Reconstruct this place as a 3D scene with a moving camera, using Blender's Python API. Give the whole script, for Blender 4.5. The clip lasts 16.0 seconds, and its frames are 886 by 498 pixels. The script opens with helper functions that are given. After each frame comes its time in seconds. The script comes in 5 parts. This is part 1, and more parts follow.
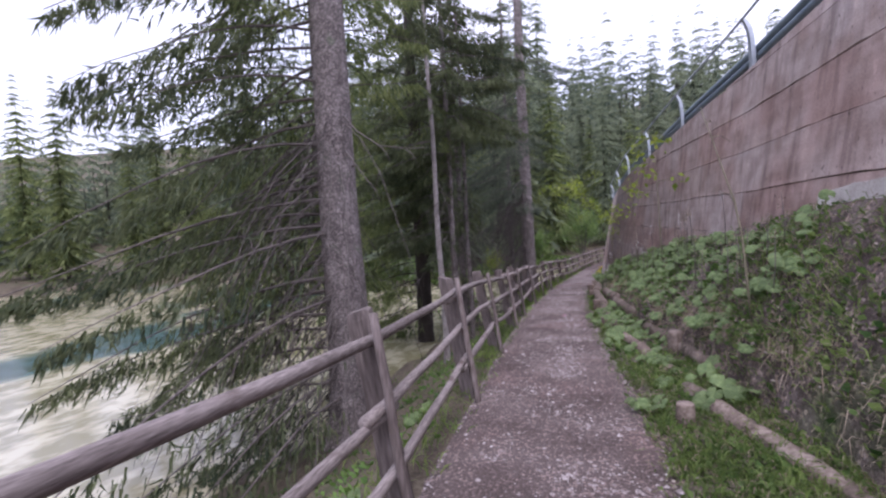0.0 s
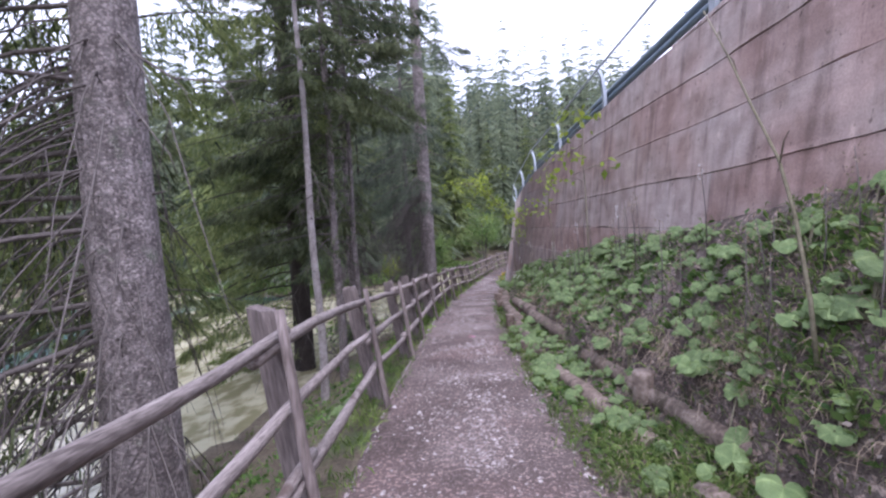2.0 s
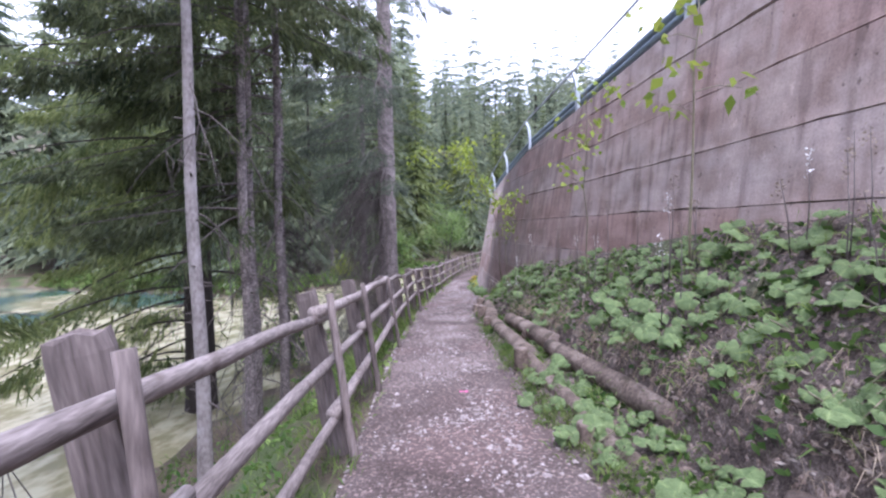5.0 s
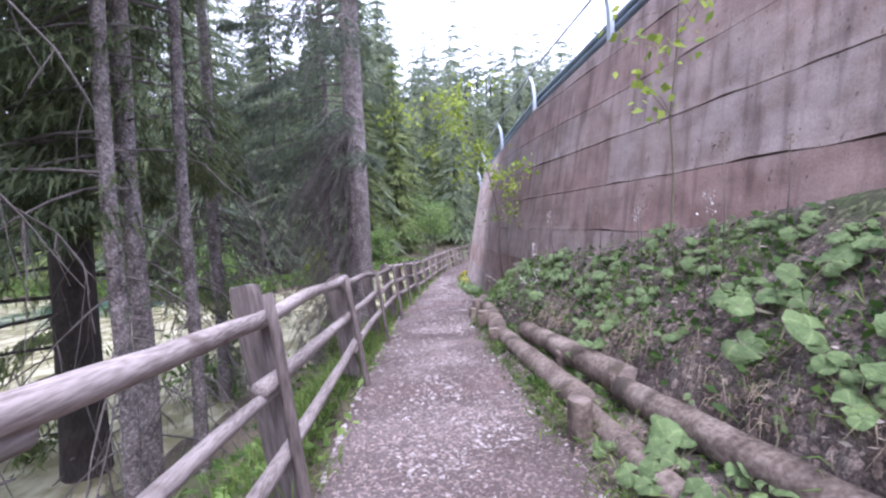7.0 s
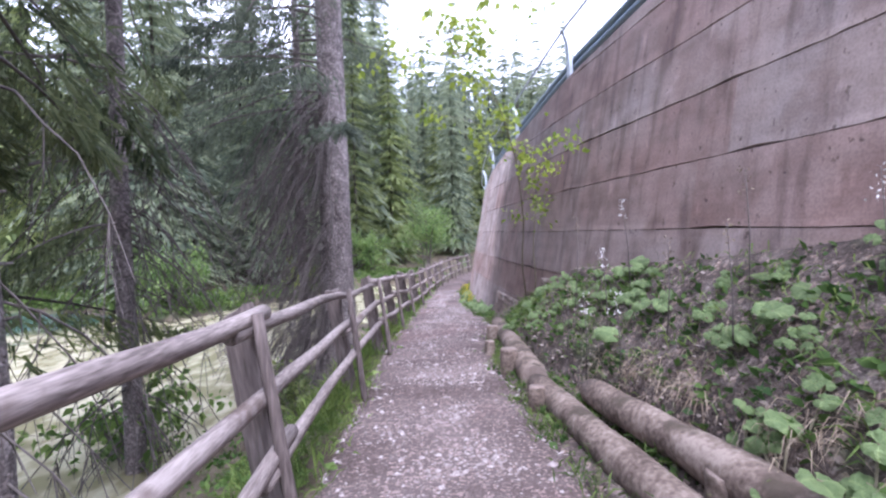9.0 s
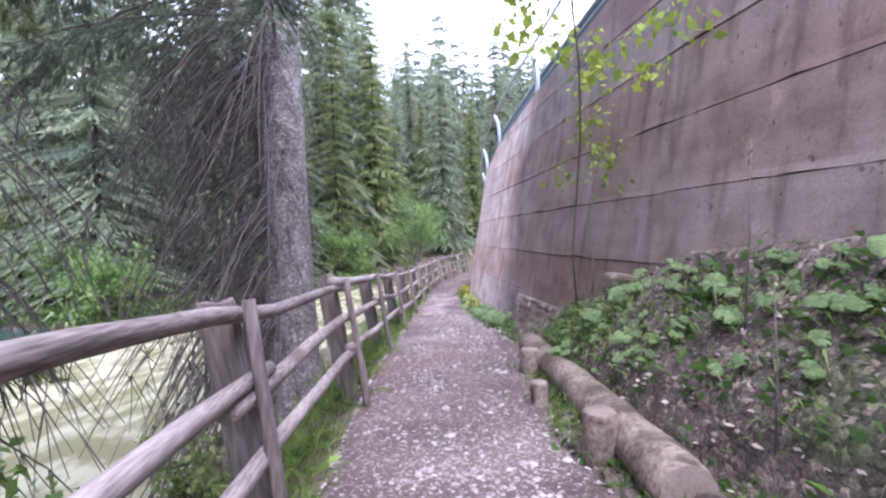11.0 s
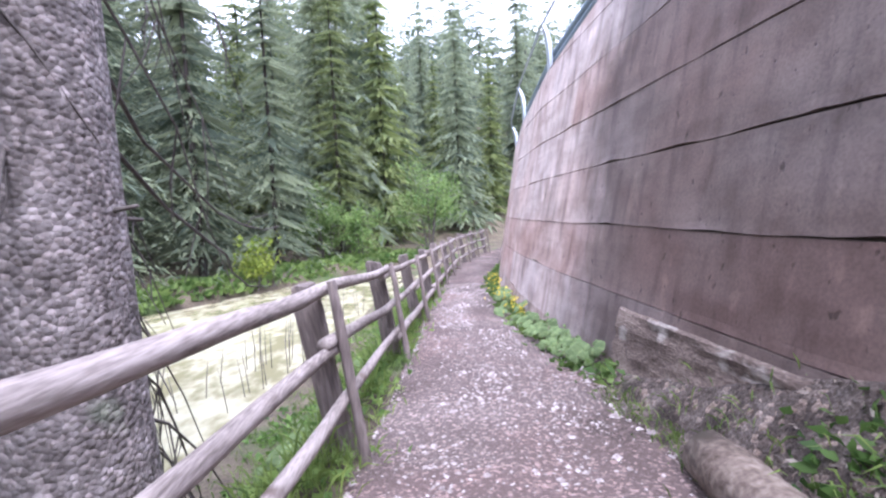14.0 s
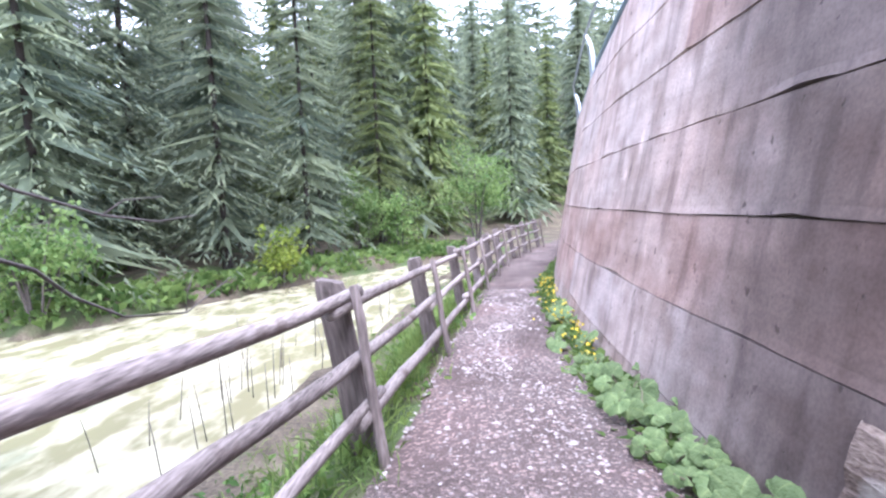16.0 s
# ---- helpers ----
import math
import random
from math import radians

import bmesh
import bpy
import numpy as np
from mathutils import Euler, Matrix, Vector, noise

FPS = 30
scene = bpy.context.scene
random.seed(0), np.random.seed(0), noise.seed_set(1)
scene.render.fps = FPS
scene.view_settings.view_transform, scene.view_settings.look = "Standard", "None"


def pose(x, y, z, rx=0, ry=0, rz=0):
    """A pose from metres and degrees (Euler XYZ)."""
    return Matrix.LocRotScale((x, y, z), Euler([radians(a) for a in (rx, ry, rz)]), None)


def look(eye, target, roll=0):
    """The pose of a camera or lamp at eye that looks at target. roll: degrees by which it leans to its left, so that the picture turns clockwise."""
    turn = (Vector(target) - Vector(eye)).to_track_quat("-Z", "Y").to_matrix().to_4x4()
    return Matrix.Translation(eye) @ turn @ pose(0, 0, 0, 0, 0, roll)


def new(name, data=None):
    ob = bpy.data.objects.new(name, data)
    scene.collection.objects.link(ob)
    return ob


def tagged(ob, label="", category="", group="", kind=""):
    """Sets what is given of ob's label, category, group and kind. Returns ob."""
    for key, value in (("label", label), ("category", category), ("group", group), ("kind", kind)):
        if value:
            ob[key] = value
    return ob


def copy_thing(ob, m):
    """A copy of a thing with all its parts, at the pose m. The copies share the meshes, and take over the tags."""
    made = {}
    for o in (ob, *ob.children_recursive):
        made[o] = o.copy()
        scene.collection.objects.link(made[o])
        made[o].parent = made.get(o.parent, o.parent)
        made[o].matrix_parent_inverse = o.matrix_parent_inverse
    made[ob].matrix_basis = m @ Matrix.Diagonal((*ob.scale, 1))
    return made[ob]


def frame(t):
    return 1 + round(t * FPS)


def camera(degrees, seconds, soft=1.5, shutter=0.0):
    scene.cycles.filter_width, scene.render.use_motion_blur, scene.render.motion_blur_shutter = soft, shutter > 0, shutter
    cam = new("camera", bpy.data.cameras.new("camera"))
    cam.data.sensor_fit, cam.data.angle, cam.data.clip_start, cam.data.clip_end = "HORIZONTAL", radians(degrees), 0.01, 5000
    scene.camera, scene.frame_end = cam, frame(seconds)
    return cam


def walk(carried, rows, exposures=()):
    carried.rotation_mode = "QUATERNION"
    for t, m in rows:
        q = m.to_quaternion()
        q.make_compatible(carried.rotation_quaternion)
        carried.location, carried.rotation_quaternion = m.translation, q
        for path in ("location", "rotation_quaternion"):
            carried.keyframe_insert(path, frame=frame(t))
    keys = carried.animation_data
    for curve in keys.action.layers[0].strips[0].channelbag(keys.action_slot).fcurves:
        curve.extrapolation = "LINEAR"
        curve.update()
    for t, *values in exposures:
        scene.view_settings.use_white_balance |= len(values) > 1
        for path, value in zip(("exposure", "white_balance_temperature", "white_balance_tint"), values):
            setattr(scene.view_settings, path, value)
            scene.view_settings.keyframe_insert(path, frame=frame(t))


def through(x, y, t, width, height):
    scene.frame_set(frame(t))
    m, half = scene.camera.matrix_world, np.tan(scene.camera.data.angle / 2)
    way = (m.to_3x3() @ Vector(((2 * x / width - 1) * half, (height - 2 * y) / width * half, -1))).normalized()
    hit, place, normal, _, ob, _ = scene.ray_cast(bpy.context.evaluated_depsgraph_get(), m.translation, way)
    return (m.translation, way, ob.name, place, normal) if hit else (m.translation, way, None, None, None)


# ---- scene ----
cam = camera(86.0, 16.0, soft=2.4)
PATH = [
    (0, (0.040, -0.036, 1.733), (-0.530, 1.879, 1.636), -3.3),
    (0.5, (-0.042, 0.462, 1.685), (-0.360, 2.433, 1.555), -3.5),
    (1, (-0.025, 1.135, 1.634), (-0.271, 3.115, 1.501), -3.7),
    (1.5, (-0.109, 1.783, 1.599), (-0.314, 3.771, 1.518), -3.4),
    (2, (-0.213, 2.476, 1.553), (-0.375, 4.467, 1.460), -3.3),
    (2.5, (-0.322, 3.171, 1.486), (-0.468, 5.162, 1.365), -1.3),
    (3, (-0.463, 3.764, 1.451), (-0.487, 5.762, 1.365), -3.2),
    (3.5, (-0.559, 4.385, 1.365), (-0.610, 6.382, 1.267), -1.5),
    (4, (-0.656, 5.033, 1.318), (-0.682, 7.032, 1.274), -0.7),
    (4.2, (-0.671, 5.236, 1.310), (-0.651, 7.234, 1.223), -0.4),
    (6.3, (-0.729, 7.899, 1.052), (-0.728, 9.897, 0.955), -1.4),
    (6.5, (-0.735, 8.137, 1.030), (-0.677, 10.136, 0.988), -0.1),
    (7, (-0.743, 8.780, 0.965), (-0.654, 10.775, 0.853), -2.1),
    (7.5, (-0.730, 9.421, 0.920), (-0.719, 11.418, 0.806), -0.6),
    (8, (-0.769, 10.063, 0.871), (-0.692, 12.057, 0.749), 0.7),
    (8.5, (-0.775, 10.645, 0.828), (-0.708, 12.640, 0.720), 0.2),
    (9, (-0.781, 11.292, 0.801), (-0.668, 13.287, 0.732), -1.4),
    (9.2, (-0.781, 11.521, 0.786), (-0.638, 13.512, 0.661), -1.5),
    (11.3, (-0.858, 14.353, 0.482), (-0.683, 16.344, 0.424), -2.5),
    (11.5, (-0.888, 14.601, 0.474), (-0.684, 16.587, 0.364), -3.1),
    (12, (-0.883, 15.258, 0.416), (-0.646, 17.238, 0.266), -3.1),
    (12.5, (-0.906, 15.838, 0.371), (-0.660, 17.820, 0.276), -1.2),
    (13, (-0.835, 16.400, 0.387), (-0.657, 18.390, 0.294), -1.9),
    (13.5, (-0.768, 16.885, 0.396), (-0.696, 18.881, 0.287), -1.7),
    (14, (-0.706, 17.464, 0.388), (-0.603, 19.456, 0.233), -2.6),
    (14.5, (-0.612, 18.031, 0.375), (-0.558, 20.023, 0.209), -2.8),
    (15, (-0.553, 18.561, 0.348), (-0.530, 20.555, 0.204), -2.4),
    (15.5, (-0.473, 19.078, 0.325), (-0.462, 21.067, 0.117), -3.3),
    (16, (-0.352, 19.622, 0.331), (-0.474, 21.609, 0.140), -2.3),
]
EXPOSURES = [(0.0, 0.65, 5750, 28), (1.5, 1.0, 5600, 26), (4.0, 1.4, 5500, 26), (6.5, 1.7, 5450, 26), (9.0, 1.75, 5450, 26), (12.5, 2.0, 5450, 25), (14.0, 2.13, 5450, 24), (16.0, 2.3, 5350, 22)]
walk(cam, [(t, look(eye, target, roll)) for t, eye, target, roll in PATH], EXPOSURES)

# ---- light ----
world = bpy.data.worlds.new("world")
scene.world = world
world.use_nodes = True
wn, wl = world.node_tree.nodes, world.node_tree.links
sky = wn.new("ShaderNodeTexSky")
sky.sky_type, sky.sun_disc = "NISHITA", False
sky.sun_elevation, sky.sun_rotation = radians(60), radians(165)
sky.air_density, sky.dust_density = 1.0, 3.0
cloud = wn.new("ShaderNodeTexNoise")
cloud.inputs["Scale"].default_value, cloud.inputs["Detail"].default_value = 2.2, 5
cloud_ramp = wn.new("ShaderNodeValToRGB")
cloud_ramp.color_ramp.elements[0].position, cloud_ramp.color_ramp.elements[1].position = 0.30, 0.62
cloud_ramp.color_ramp.elements[0].color, cloud_ramp.color_ramp.elements[1].color = (6.0, 6.4, 7.2, 1), (10.5, 10.6, 11.0, 1)
cloud_mix = wn.new("ShaderNodeMixRGB")
cloud_mix.inputs["Fac"].default_value = 0.8
wl.new(cloud.outputs["Fac"], cloud_ramp.inputs["Fac"])
wl.new(sky.outputs["Color"], cloud_mix.inputs["Color1"])
wl.new(cloud_ramp.outputs["Color"], cloud_mix.inputs["Color2"])
wl.new(cloud_mix.outputs["Color"], wn["Background"].inputs["Color"])
wn["Background"].inputs["Strength"].default_value = 0.12

sun_data = bpy.data.lights.new("sun", "SUN")
sun_data.energy, sun_data.angle, sun_data.color = 1.5, radians(25), (1.0, 0.96, 0.9)
sun = new("sun", sun_data)
sun.matrix_world = look((6, -22, 40), (0, 0, 0))


# ---- materials ----
def nodes_of(name):
    m = bpy.data.materials.new(name)
    m.use_nodes = True
    return m, m.node_tree.nodes, m.node_tree.links


def surface(name, colours, scale=4.0, fine=40.0, rough=0.85, bump=0.3, stretch=(1, 1, 1), spec=0.3, vary=0.12, metal=0.0, depth=0.01, blotch=None):
    """Two scales of noise through a colour ramp, a bump, and a small change from object to object."""
    m, n, l = nodes_of(name)
    p = n["Principled BSDF"]
    p.inputs["Metallic"].default_value = metal
    p.inputs["Specular IOR Level"].default_value = spec
    co = n.new("ShaderNodeTexCoord")
    mp = n.new("ShaderNodeMapping")
    mp.inputs["Scale"].default_value = stretch
    l.new(co.outputs["Object"], mp.inputs["Vector"])
    a, b = n.new("ShaderNodeTexNoise"), n.new("ShaderNodeTexNoise")
    for tex, sc, det in ((a, scale, 4), (b, fine, 6)):
        tex.inputs["Scale"].default_value, tex.inputs["Detail"].default_value = sc, det
        l.new(mp.outputs["Vector"], tex.inputs["Vector"])
    mix = n.new("ShaderNodeMath")
    mix.operation = "MULTIPLY_ADD"
    mix.inputs[1].default_value = 0.5
    half = n.new("ShaderNodeMath")
    half.operation = "MULTIPLY"
    half.inputs[1].default_value = 0.5
    l.new(b.outputs["Fac"], half.inputs[0])
    l.new(a.outputs["Fac"], mix.inputs[0])
    l.new(half.outputs[0], mix.inputs[2])
    ramp = n.new("ShaderNodeValToRGB")
    els = ramp.color_ramp.elements
    els[0].position, els[1].position = 0.36, 0.64
    els[0].color, els[1].color = (*colours[0], 1), (*colours[-1], 1)
    for i, c in enumerate(colours[1:-1]):
        e = els.new(0.36 + 0.28 * (i + 1) / (len(colours) - 1))
        e.color = (*c, 1)
    l.new(mix.outputs[0], ramp.inputs["Fac"])
    colour = ramp.outputs["Color"]
    if blotch:
        spot = n.new("ShaderNodeTexNoise")
        spot.inputs["Scale"].default_value, spot.inputs["Detail"].default_value = blotch[1], 5
        run = n.new("ShaderNodeMapping")
        run.inputs["Scale"].default_value = (1, 1, blotch[3] if len(blotch) > 3 else 1)
        l.new(co.outputs["Object"], run.inputs["Vector"])
        l.new(run.outputs["Vector"], spot.inputs["Vector"])
        sr = n.new("ShaderNodeValToRGB")
        sr.color_ramp.elements[0].position, sr.color_ramp.elements[1].position = blotch[2], blotch[2] + 0.1
        l.new(spot.outputs["Fac"], sr.inputs["Fac"])
        bm = n.new("ShaderNodeMixRGB")
        bm.inputs["Color2"].default_value = (*blotch[0], 1)
        l.new(sr.outputs["Color"], bm.inputs["Fac"])
        l.new(colour, bm.inputs["Color1"])
        colour = bm.outputs["Color"]
    info = n.new("ShaderNodeObjectInfo")
    mr = n.new("ShaderNodeMapRange")
    mr.inputs["To Min"].default_value, mr.inputs["To Max"].default_value = 1 - vary, 1 + vary
    l.new(info.outputs["Random"], mr.inputs["Value"])
    hsv = n.new("ShaderNodeHueSaturation")
    l.new(mr.outputs["Result"], hsv.inputs["Value"])
    l.new(colour, hsv.inputs["Color"])
    l.new(hsv.outputs["Color"], p.inputs["Base Color"])
    p.inputs["Roughness"].default_value = rough
    bp = n.new("ShaderNodeBump")
    bp.inputs["Strength"].default_value, bp.inputs["Distance"].default_value = bump, depth
    l.new(mix.outputs[0], bp.inputs["Height"])
    l.new(bp.outputs["Normal"], p.inputs["Normal"])
    return m


def leafy(name, dark, light, through=0.35, scale=1.2, rough=0.6, spec=0.25):
    """Leaves and needles: colour by clump, some light let through."""
    m, n, l = nodes_of(name)
    p = n["Principled BSDF"]
    p.inputs["Roughness"].default_value = rough
    p.inputs["Specular IOR Level"].default_value = spec
    geo = n.new("ShaderNodeNewGeometry")
    co = n.new("ShaderNodeTexCoord")
    tex = n.new("ShaderNodeTexNoise")
    tex.inputs["Scale"].default_value, tex.inputs["Detail"].default_value = scale, 3
    l.new(co.outputs["Object"], tex.inputs["Vector"])
    add = n.new("ShaderNodeMath")
    add.operation = "MULTIPLY_ADD"
    add.inputs[1].default_value = 0.45
    l.new(geo.outputs["Random Per Island"], add.inputs[0])
    l.new(tex.outputs["Fac"], add.inputs[2])
    ramp = n.new("ShaderNodeValToRGB")
    ramp.color_ramp.elements[0].position, ramp.color_ramp.elements[1].position = 0.45, 1.0
    ramp.color_ramp.elements[0].color, ramp.color_ramp.elements[1].color = (*dark, 1), (*light, 1)
    l.new(add.outputs[0], ramp.inputs["Fac"])
    info = n.new("ShaderNodeObjectInfo")
    mr = n.new("ShaderNodeMapRange")
    mr.inputs["To Min"].default_value, mr.inputs["To Max"].default_value = 0.8, 1.2
    l.new(info.outputs["Random"], mr.inputs["Value"])
    hsv = n.new("ShaderNodeHueSaturation")
    l.new(mr.outputs["Result"], hsv.inputs["Value"])
    l.new(ramp.outputs["Color"], hsv.inputs["Color"])
    l.new(hsv.outputs["Color"], p.inputs["Base Color"])
    tr = n.new("ShaderNodeBsdfTranslucent")
    l.new(hsv.outputs["Color"], tr.inputs["Color"])
    mix = n.new("ShaderNodeMixShader")
    mix.inputs["Fac"].default_value = through
    l.new(p.outputs["BSDF"], mix.inputs[1])
    l.new(tr.outputs["BSDF"], mix.inputs[2])
    l.new(mix.outputs["Shader"], n["Material Output"].inputs["Surface"])
    return m


SOIL = surface("forest_floor", [(0.045, 0.035, 0.026), (0.10, 0.08, 0.055), (0.16, 0.135, 0.09)], 1.4, 26, 0.95, 0.8, depth=0.04, blotch=((0.065, 0.09, 0.032), 0.6, 0.54))
BANK = surface("bank_soil", [(0.040, 0.030, 0.025), (0.095, 0.073, 0.061), (0.20, 0.165, 0.145)], 5, 70, 0.95, 0.9, depth=0.03, blotch=((0.06, 0.075, 0.032), 0.9, 0.6))
GRAVEL = surface("gravel_path", [(0.066, 0.047, 0.041), (0.124, 0.094, 0.085), (0.21, 0.168, 0.155)], 1.1, 85, 0.9, 0.9, depth=0.02, blotch=((0.15, 0.108, 0.098), 0.7, 0.52))
def add_cells(m, scale, pale, share):
    """Single stones of their own tone, by cells, over a material's colour."""
    n, l = m.node_tree.nodes, m.node_tree.links
    p = n["Principled BSDF"]
    was = p.inputs["Base Color"].links[0].from_socket
    co = n.new("ShaderNodeTexCoord")
    cell = n.new("ShaderNodeTexVoronoi")
    cell.inputs["Scale"].default_value = scale
    l.new(co.outputs["Object"], cell.inputs["Vector"])
    sep = n.new("ShaderNodeSeparateColor")
    l.new(cell.outputs["Color"], sep.inputs["Color"])
    r = n.new("ShaderNodeValToRGB")
    e = r.color_ramp.elements
    e[0].position, e[0].color = share - 0.25, (0.75, 0.75, 0.75, 1)
    e[1].position, e[1].color = 1.0, (*pale, 1)
    k = e.new(share)
    k.color = (1.25, 1.25, 1.25, 1)
    l.new(sep.outputs["Red"], r.inputs["Fac"])
    mul = n.new("ShaderNodeMixRGB")
    mul.blend_type = "MULTIPLY"
    mul.inputs["Fac"].default_value = 1.0
    l.new(was, mul.inputs["Color1"])
    l.new(r.outputs["Color"], mul.inputs["Color2"])
    l.new(mul.outputs["Color"], p.inputs["Base Color"])
    bp = n.new("ShaderNodeBump")
    bp.inputs["Strength"].default_value, bp.inputs["Distance"].default_value = 0.8, 0.012
    bp.invert = True
    l.new(cell.outputs["Distance"], bp.inputs["Height"])
    l.new(p.inputs["Normal"].links[0].from_socket, bp.inputs["Normal"])
    l.new(bp.outputs["Normal"], p.inputs["Normal"])


add_cells(GRAVEL, 56, (2.1, 2.05, 2.05), 0.80)
add_cells(BANK, 30, (2.2, 2.1, 2.0), 0.8)
STONE = surface("stone_chips", [(0.17, 0.14, 0.135), (0.31, 0.265, 0.25), (0.52, 0.475, 0.46)], 14, 60, 0.85, 0.3)
def wall_concrete():
    """Board-cast concrete: panels of differing red and grey, rain streaks, board marks, pits and fine grain."""
    m, n, l = nodes_of("reddish_concrete")
    p = n["Principled BSDF"]
    p.inputs["Specular IOR Level"].default_value = 0.45
    co = n.new("ShaderNodeTexCoord")

    def grain(scale, stretch, detail=5):
        mp = n.new("ShaderNodeMapping")
        mp.inputs["Scale"].default_value = stretch
        tex = n.new("ShaderNodeTexNoise")
        tex.inputs["Scale"].default_value, tex.inputs["Detail"].default_value = scale, detail
        l.new(co.outputs["Object"], mp.inputs["Vector"])
        l.new(mp.outputs["Vector"], tex.inputs["Vector"])
        return tex.outputs["Fac"]

    def ramp(value, *stops):
        r = n.new("ShaderNodeValToRGB")
        e = r.color_ramp.elements
        e[0].position, e[0].color = stops[0][0], (*stops[0][1], 1)
        e[1].position, e[1].color = stops[-1][0], (*stops[-1][1], 1)
        for q, c in stops[1:-1]:
            e.new(q).color = (*c, 1)
        l.new(value, r.inputs["Fac"])
        return r.outputs["Color"]

    def times(a, b, fac=1.0):
        mul = n.new("ShaderNodeMixRGB")
        mul.blend_type = "MULTIPLY"
        mul.inputs["Fac"].default_value = fac
        l.new(a, mul.inputs["Color1"])
        l.new(b, mul.inputs["Color2"])
        return mul.outputs["Color"]

    info = n.new("ShaderNodeObjectInfo")
    add = n.new("ShaderNodeMath")
    add.operation = "MULTIPLY_ADD"
    add.inputs[1].default_value = 0.30
    l.new(info.outputs["Random"], add.inputs[0])
    l.new(grain(0.8, (1, 1, 1.3), 6), add.inputs[2])
    colour = ramp(add.outputs[0], (0.45, (0.375, 0.31, 0.288)), (0.62, (0.365, 0.285, 0.255)), (0.85, (0.325, 0.222, 0.192)))
    streak = grain(7.0, (1, 1, 0.07), 6)
    colour = times(colour, ramp(streak, (0.34, (0.68, 0.66, 0.66)), (0.47, (1, 1, 1)), (0.68, (1.10, 1.10, 1.10))))
    boards = grain(2.2, (0.25, 0.25, 6.0), 5)
    colour = times(colour, ramp(boards, (0.35, (0.93, 0.93, 0.93)), (0.6, (1.03, 1.03, 1.03))))
    mottle = grain(2.6, (1, 1, 1.2), 7)
    colour = times(colour, ramp(mottle, (0.36, (0.74, 0.70, 0.68)), (0.52, (1, 1, 1)), (0.66, (1.15, 1.16, 1.17))))
    fine = grain(55, (1, 1, 1), 6)
    colour = times(colour, ramp(fine, (0.32, (0.84, 0.84, 0.84)), (0.62, (1.10, 1.10, 1.10))))
    lime = grain(7, (1, 1, 0.5), 6)
    colour = times(colour, ramp(lime, (0.62, (1, 1, 1)), (0.72, (1.35, 1.35, 1.35))))
    pits = grain(16, (1, 1, 0.7), 3)
    pit_colour = ramp(pits, (0.27, (0.42, 0.40, 0.39)), (0.34, (1, 1, 1)))
    colour = times(colour, pit_colour)
    l.new(colour, p.inputs["Base Color"])
    p.inputs["Roughness"].default_value = 0.72
    last = None
    for height, strength, depth in ((fine, 0.25, 0.004), (boards, 0.15, 0.004), (mottle, 0.3, 0.012), (pit_colour, 0.5, 0.006)):
        bp = n.new("ShaderNodeBump")
        bp.inputs["Strength"].default_value, bp.inputs["Distance"].default_value = strength, depth
        l.new(height, bp.inputs["Height"])
        if last:
            l.new(last, bp.inputs["Normal"])
        last = bp.outputs["Normal"]
    l.new(last, p.inputs["Normal"])
    return m


CONCRETE = wall_concrete()
def add_dark_stretch(m, start, end):
    """Darker stretch of a wall between two distances along it, with an uneven border; slightly paler beyond."""
    n, l = m.node_tree.nodes, m.node_tree.links
    p = n["Principled BSDF"]
    was = p.inputs["Base Color"].links[0].from_socket
    co = n.new("ShaderNodeTexCoord")
    sep = n.new("ShaderNodeSeparateXYZ")
    l.new(co.outputs["Object"], sep.inputs["Vector"])
    tex = n.new("ShaderNodeTexNoise")
    tex.inputs["Scale"].default_value, tex.inputs["Detail"].default_value = 0.7, 6
    l.new(co.outputs["Object"], tex.inputs["Vector"])
    wob = n.new("ShaderNodeMath")
    wob.operation = "MULTIPLY_ADD"
    wob.inputs[1].default_value = 3.0
    l.new(tex.outputs["Fac"], wob.inputs[0])
    l.new(sep.outputs["Y"], wob.inputs[2])
    ramp = n.new("ShaderNodeValToRGB")
    mr = n.new("ShaderNodeMapRange")
    mr.inputs["From Min"].default_value, mr.inputs["From Max"].default_value = start + 1.5, end + 1.5
    l.new(wob.outputs[0], mr.inputs["Value"])
    l.new(mr.outputs["Result"], ramp.inputs["Fac"])
    e = ramp.color_ramp.elements
    e[0].position, e[0].color = 0.0, (1, 1, 1, 1)
    e[1].position, e[1].color = 1.0, (1.12, 1.12, 1.12, 1)
    for q, c in ((0.3, (0.92, 0.90, 0.90, 1)), (0.58, (0.60, 0.58, 0.57, 1)), (0.74, (0.42, 0.395, 0.39, 1)), (0.92, (0.36, 0.335, 0.33, 1))):
        e.new(q).color = c
    mul = n.new("ShaderNodeMixRGB")
    mul.blend_type = "MULTIPLY"
    mul.inputs["Fac"].default_value = 1.0
    l.new(was, mul.inputs["Color1"])
    l.new(ramp.outputs["Color"], mul.inputs["Color2"])
    l.new(mul.outputs["Color"], p.inputs["Base Color"])


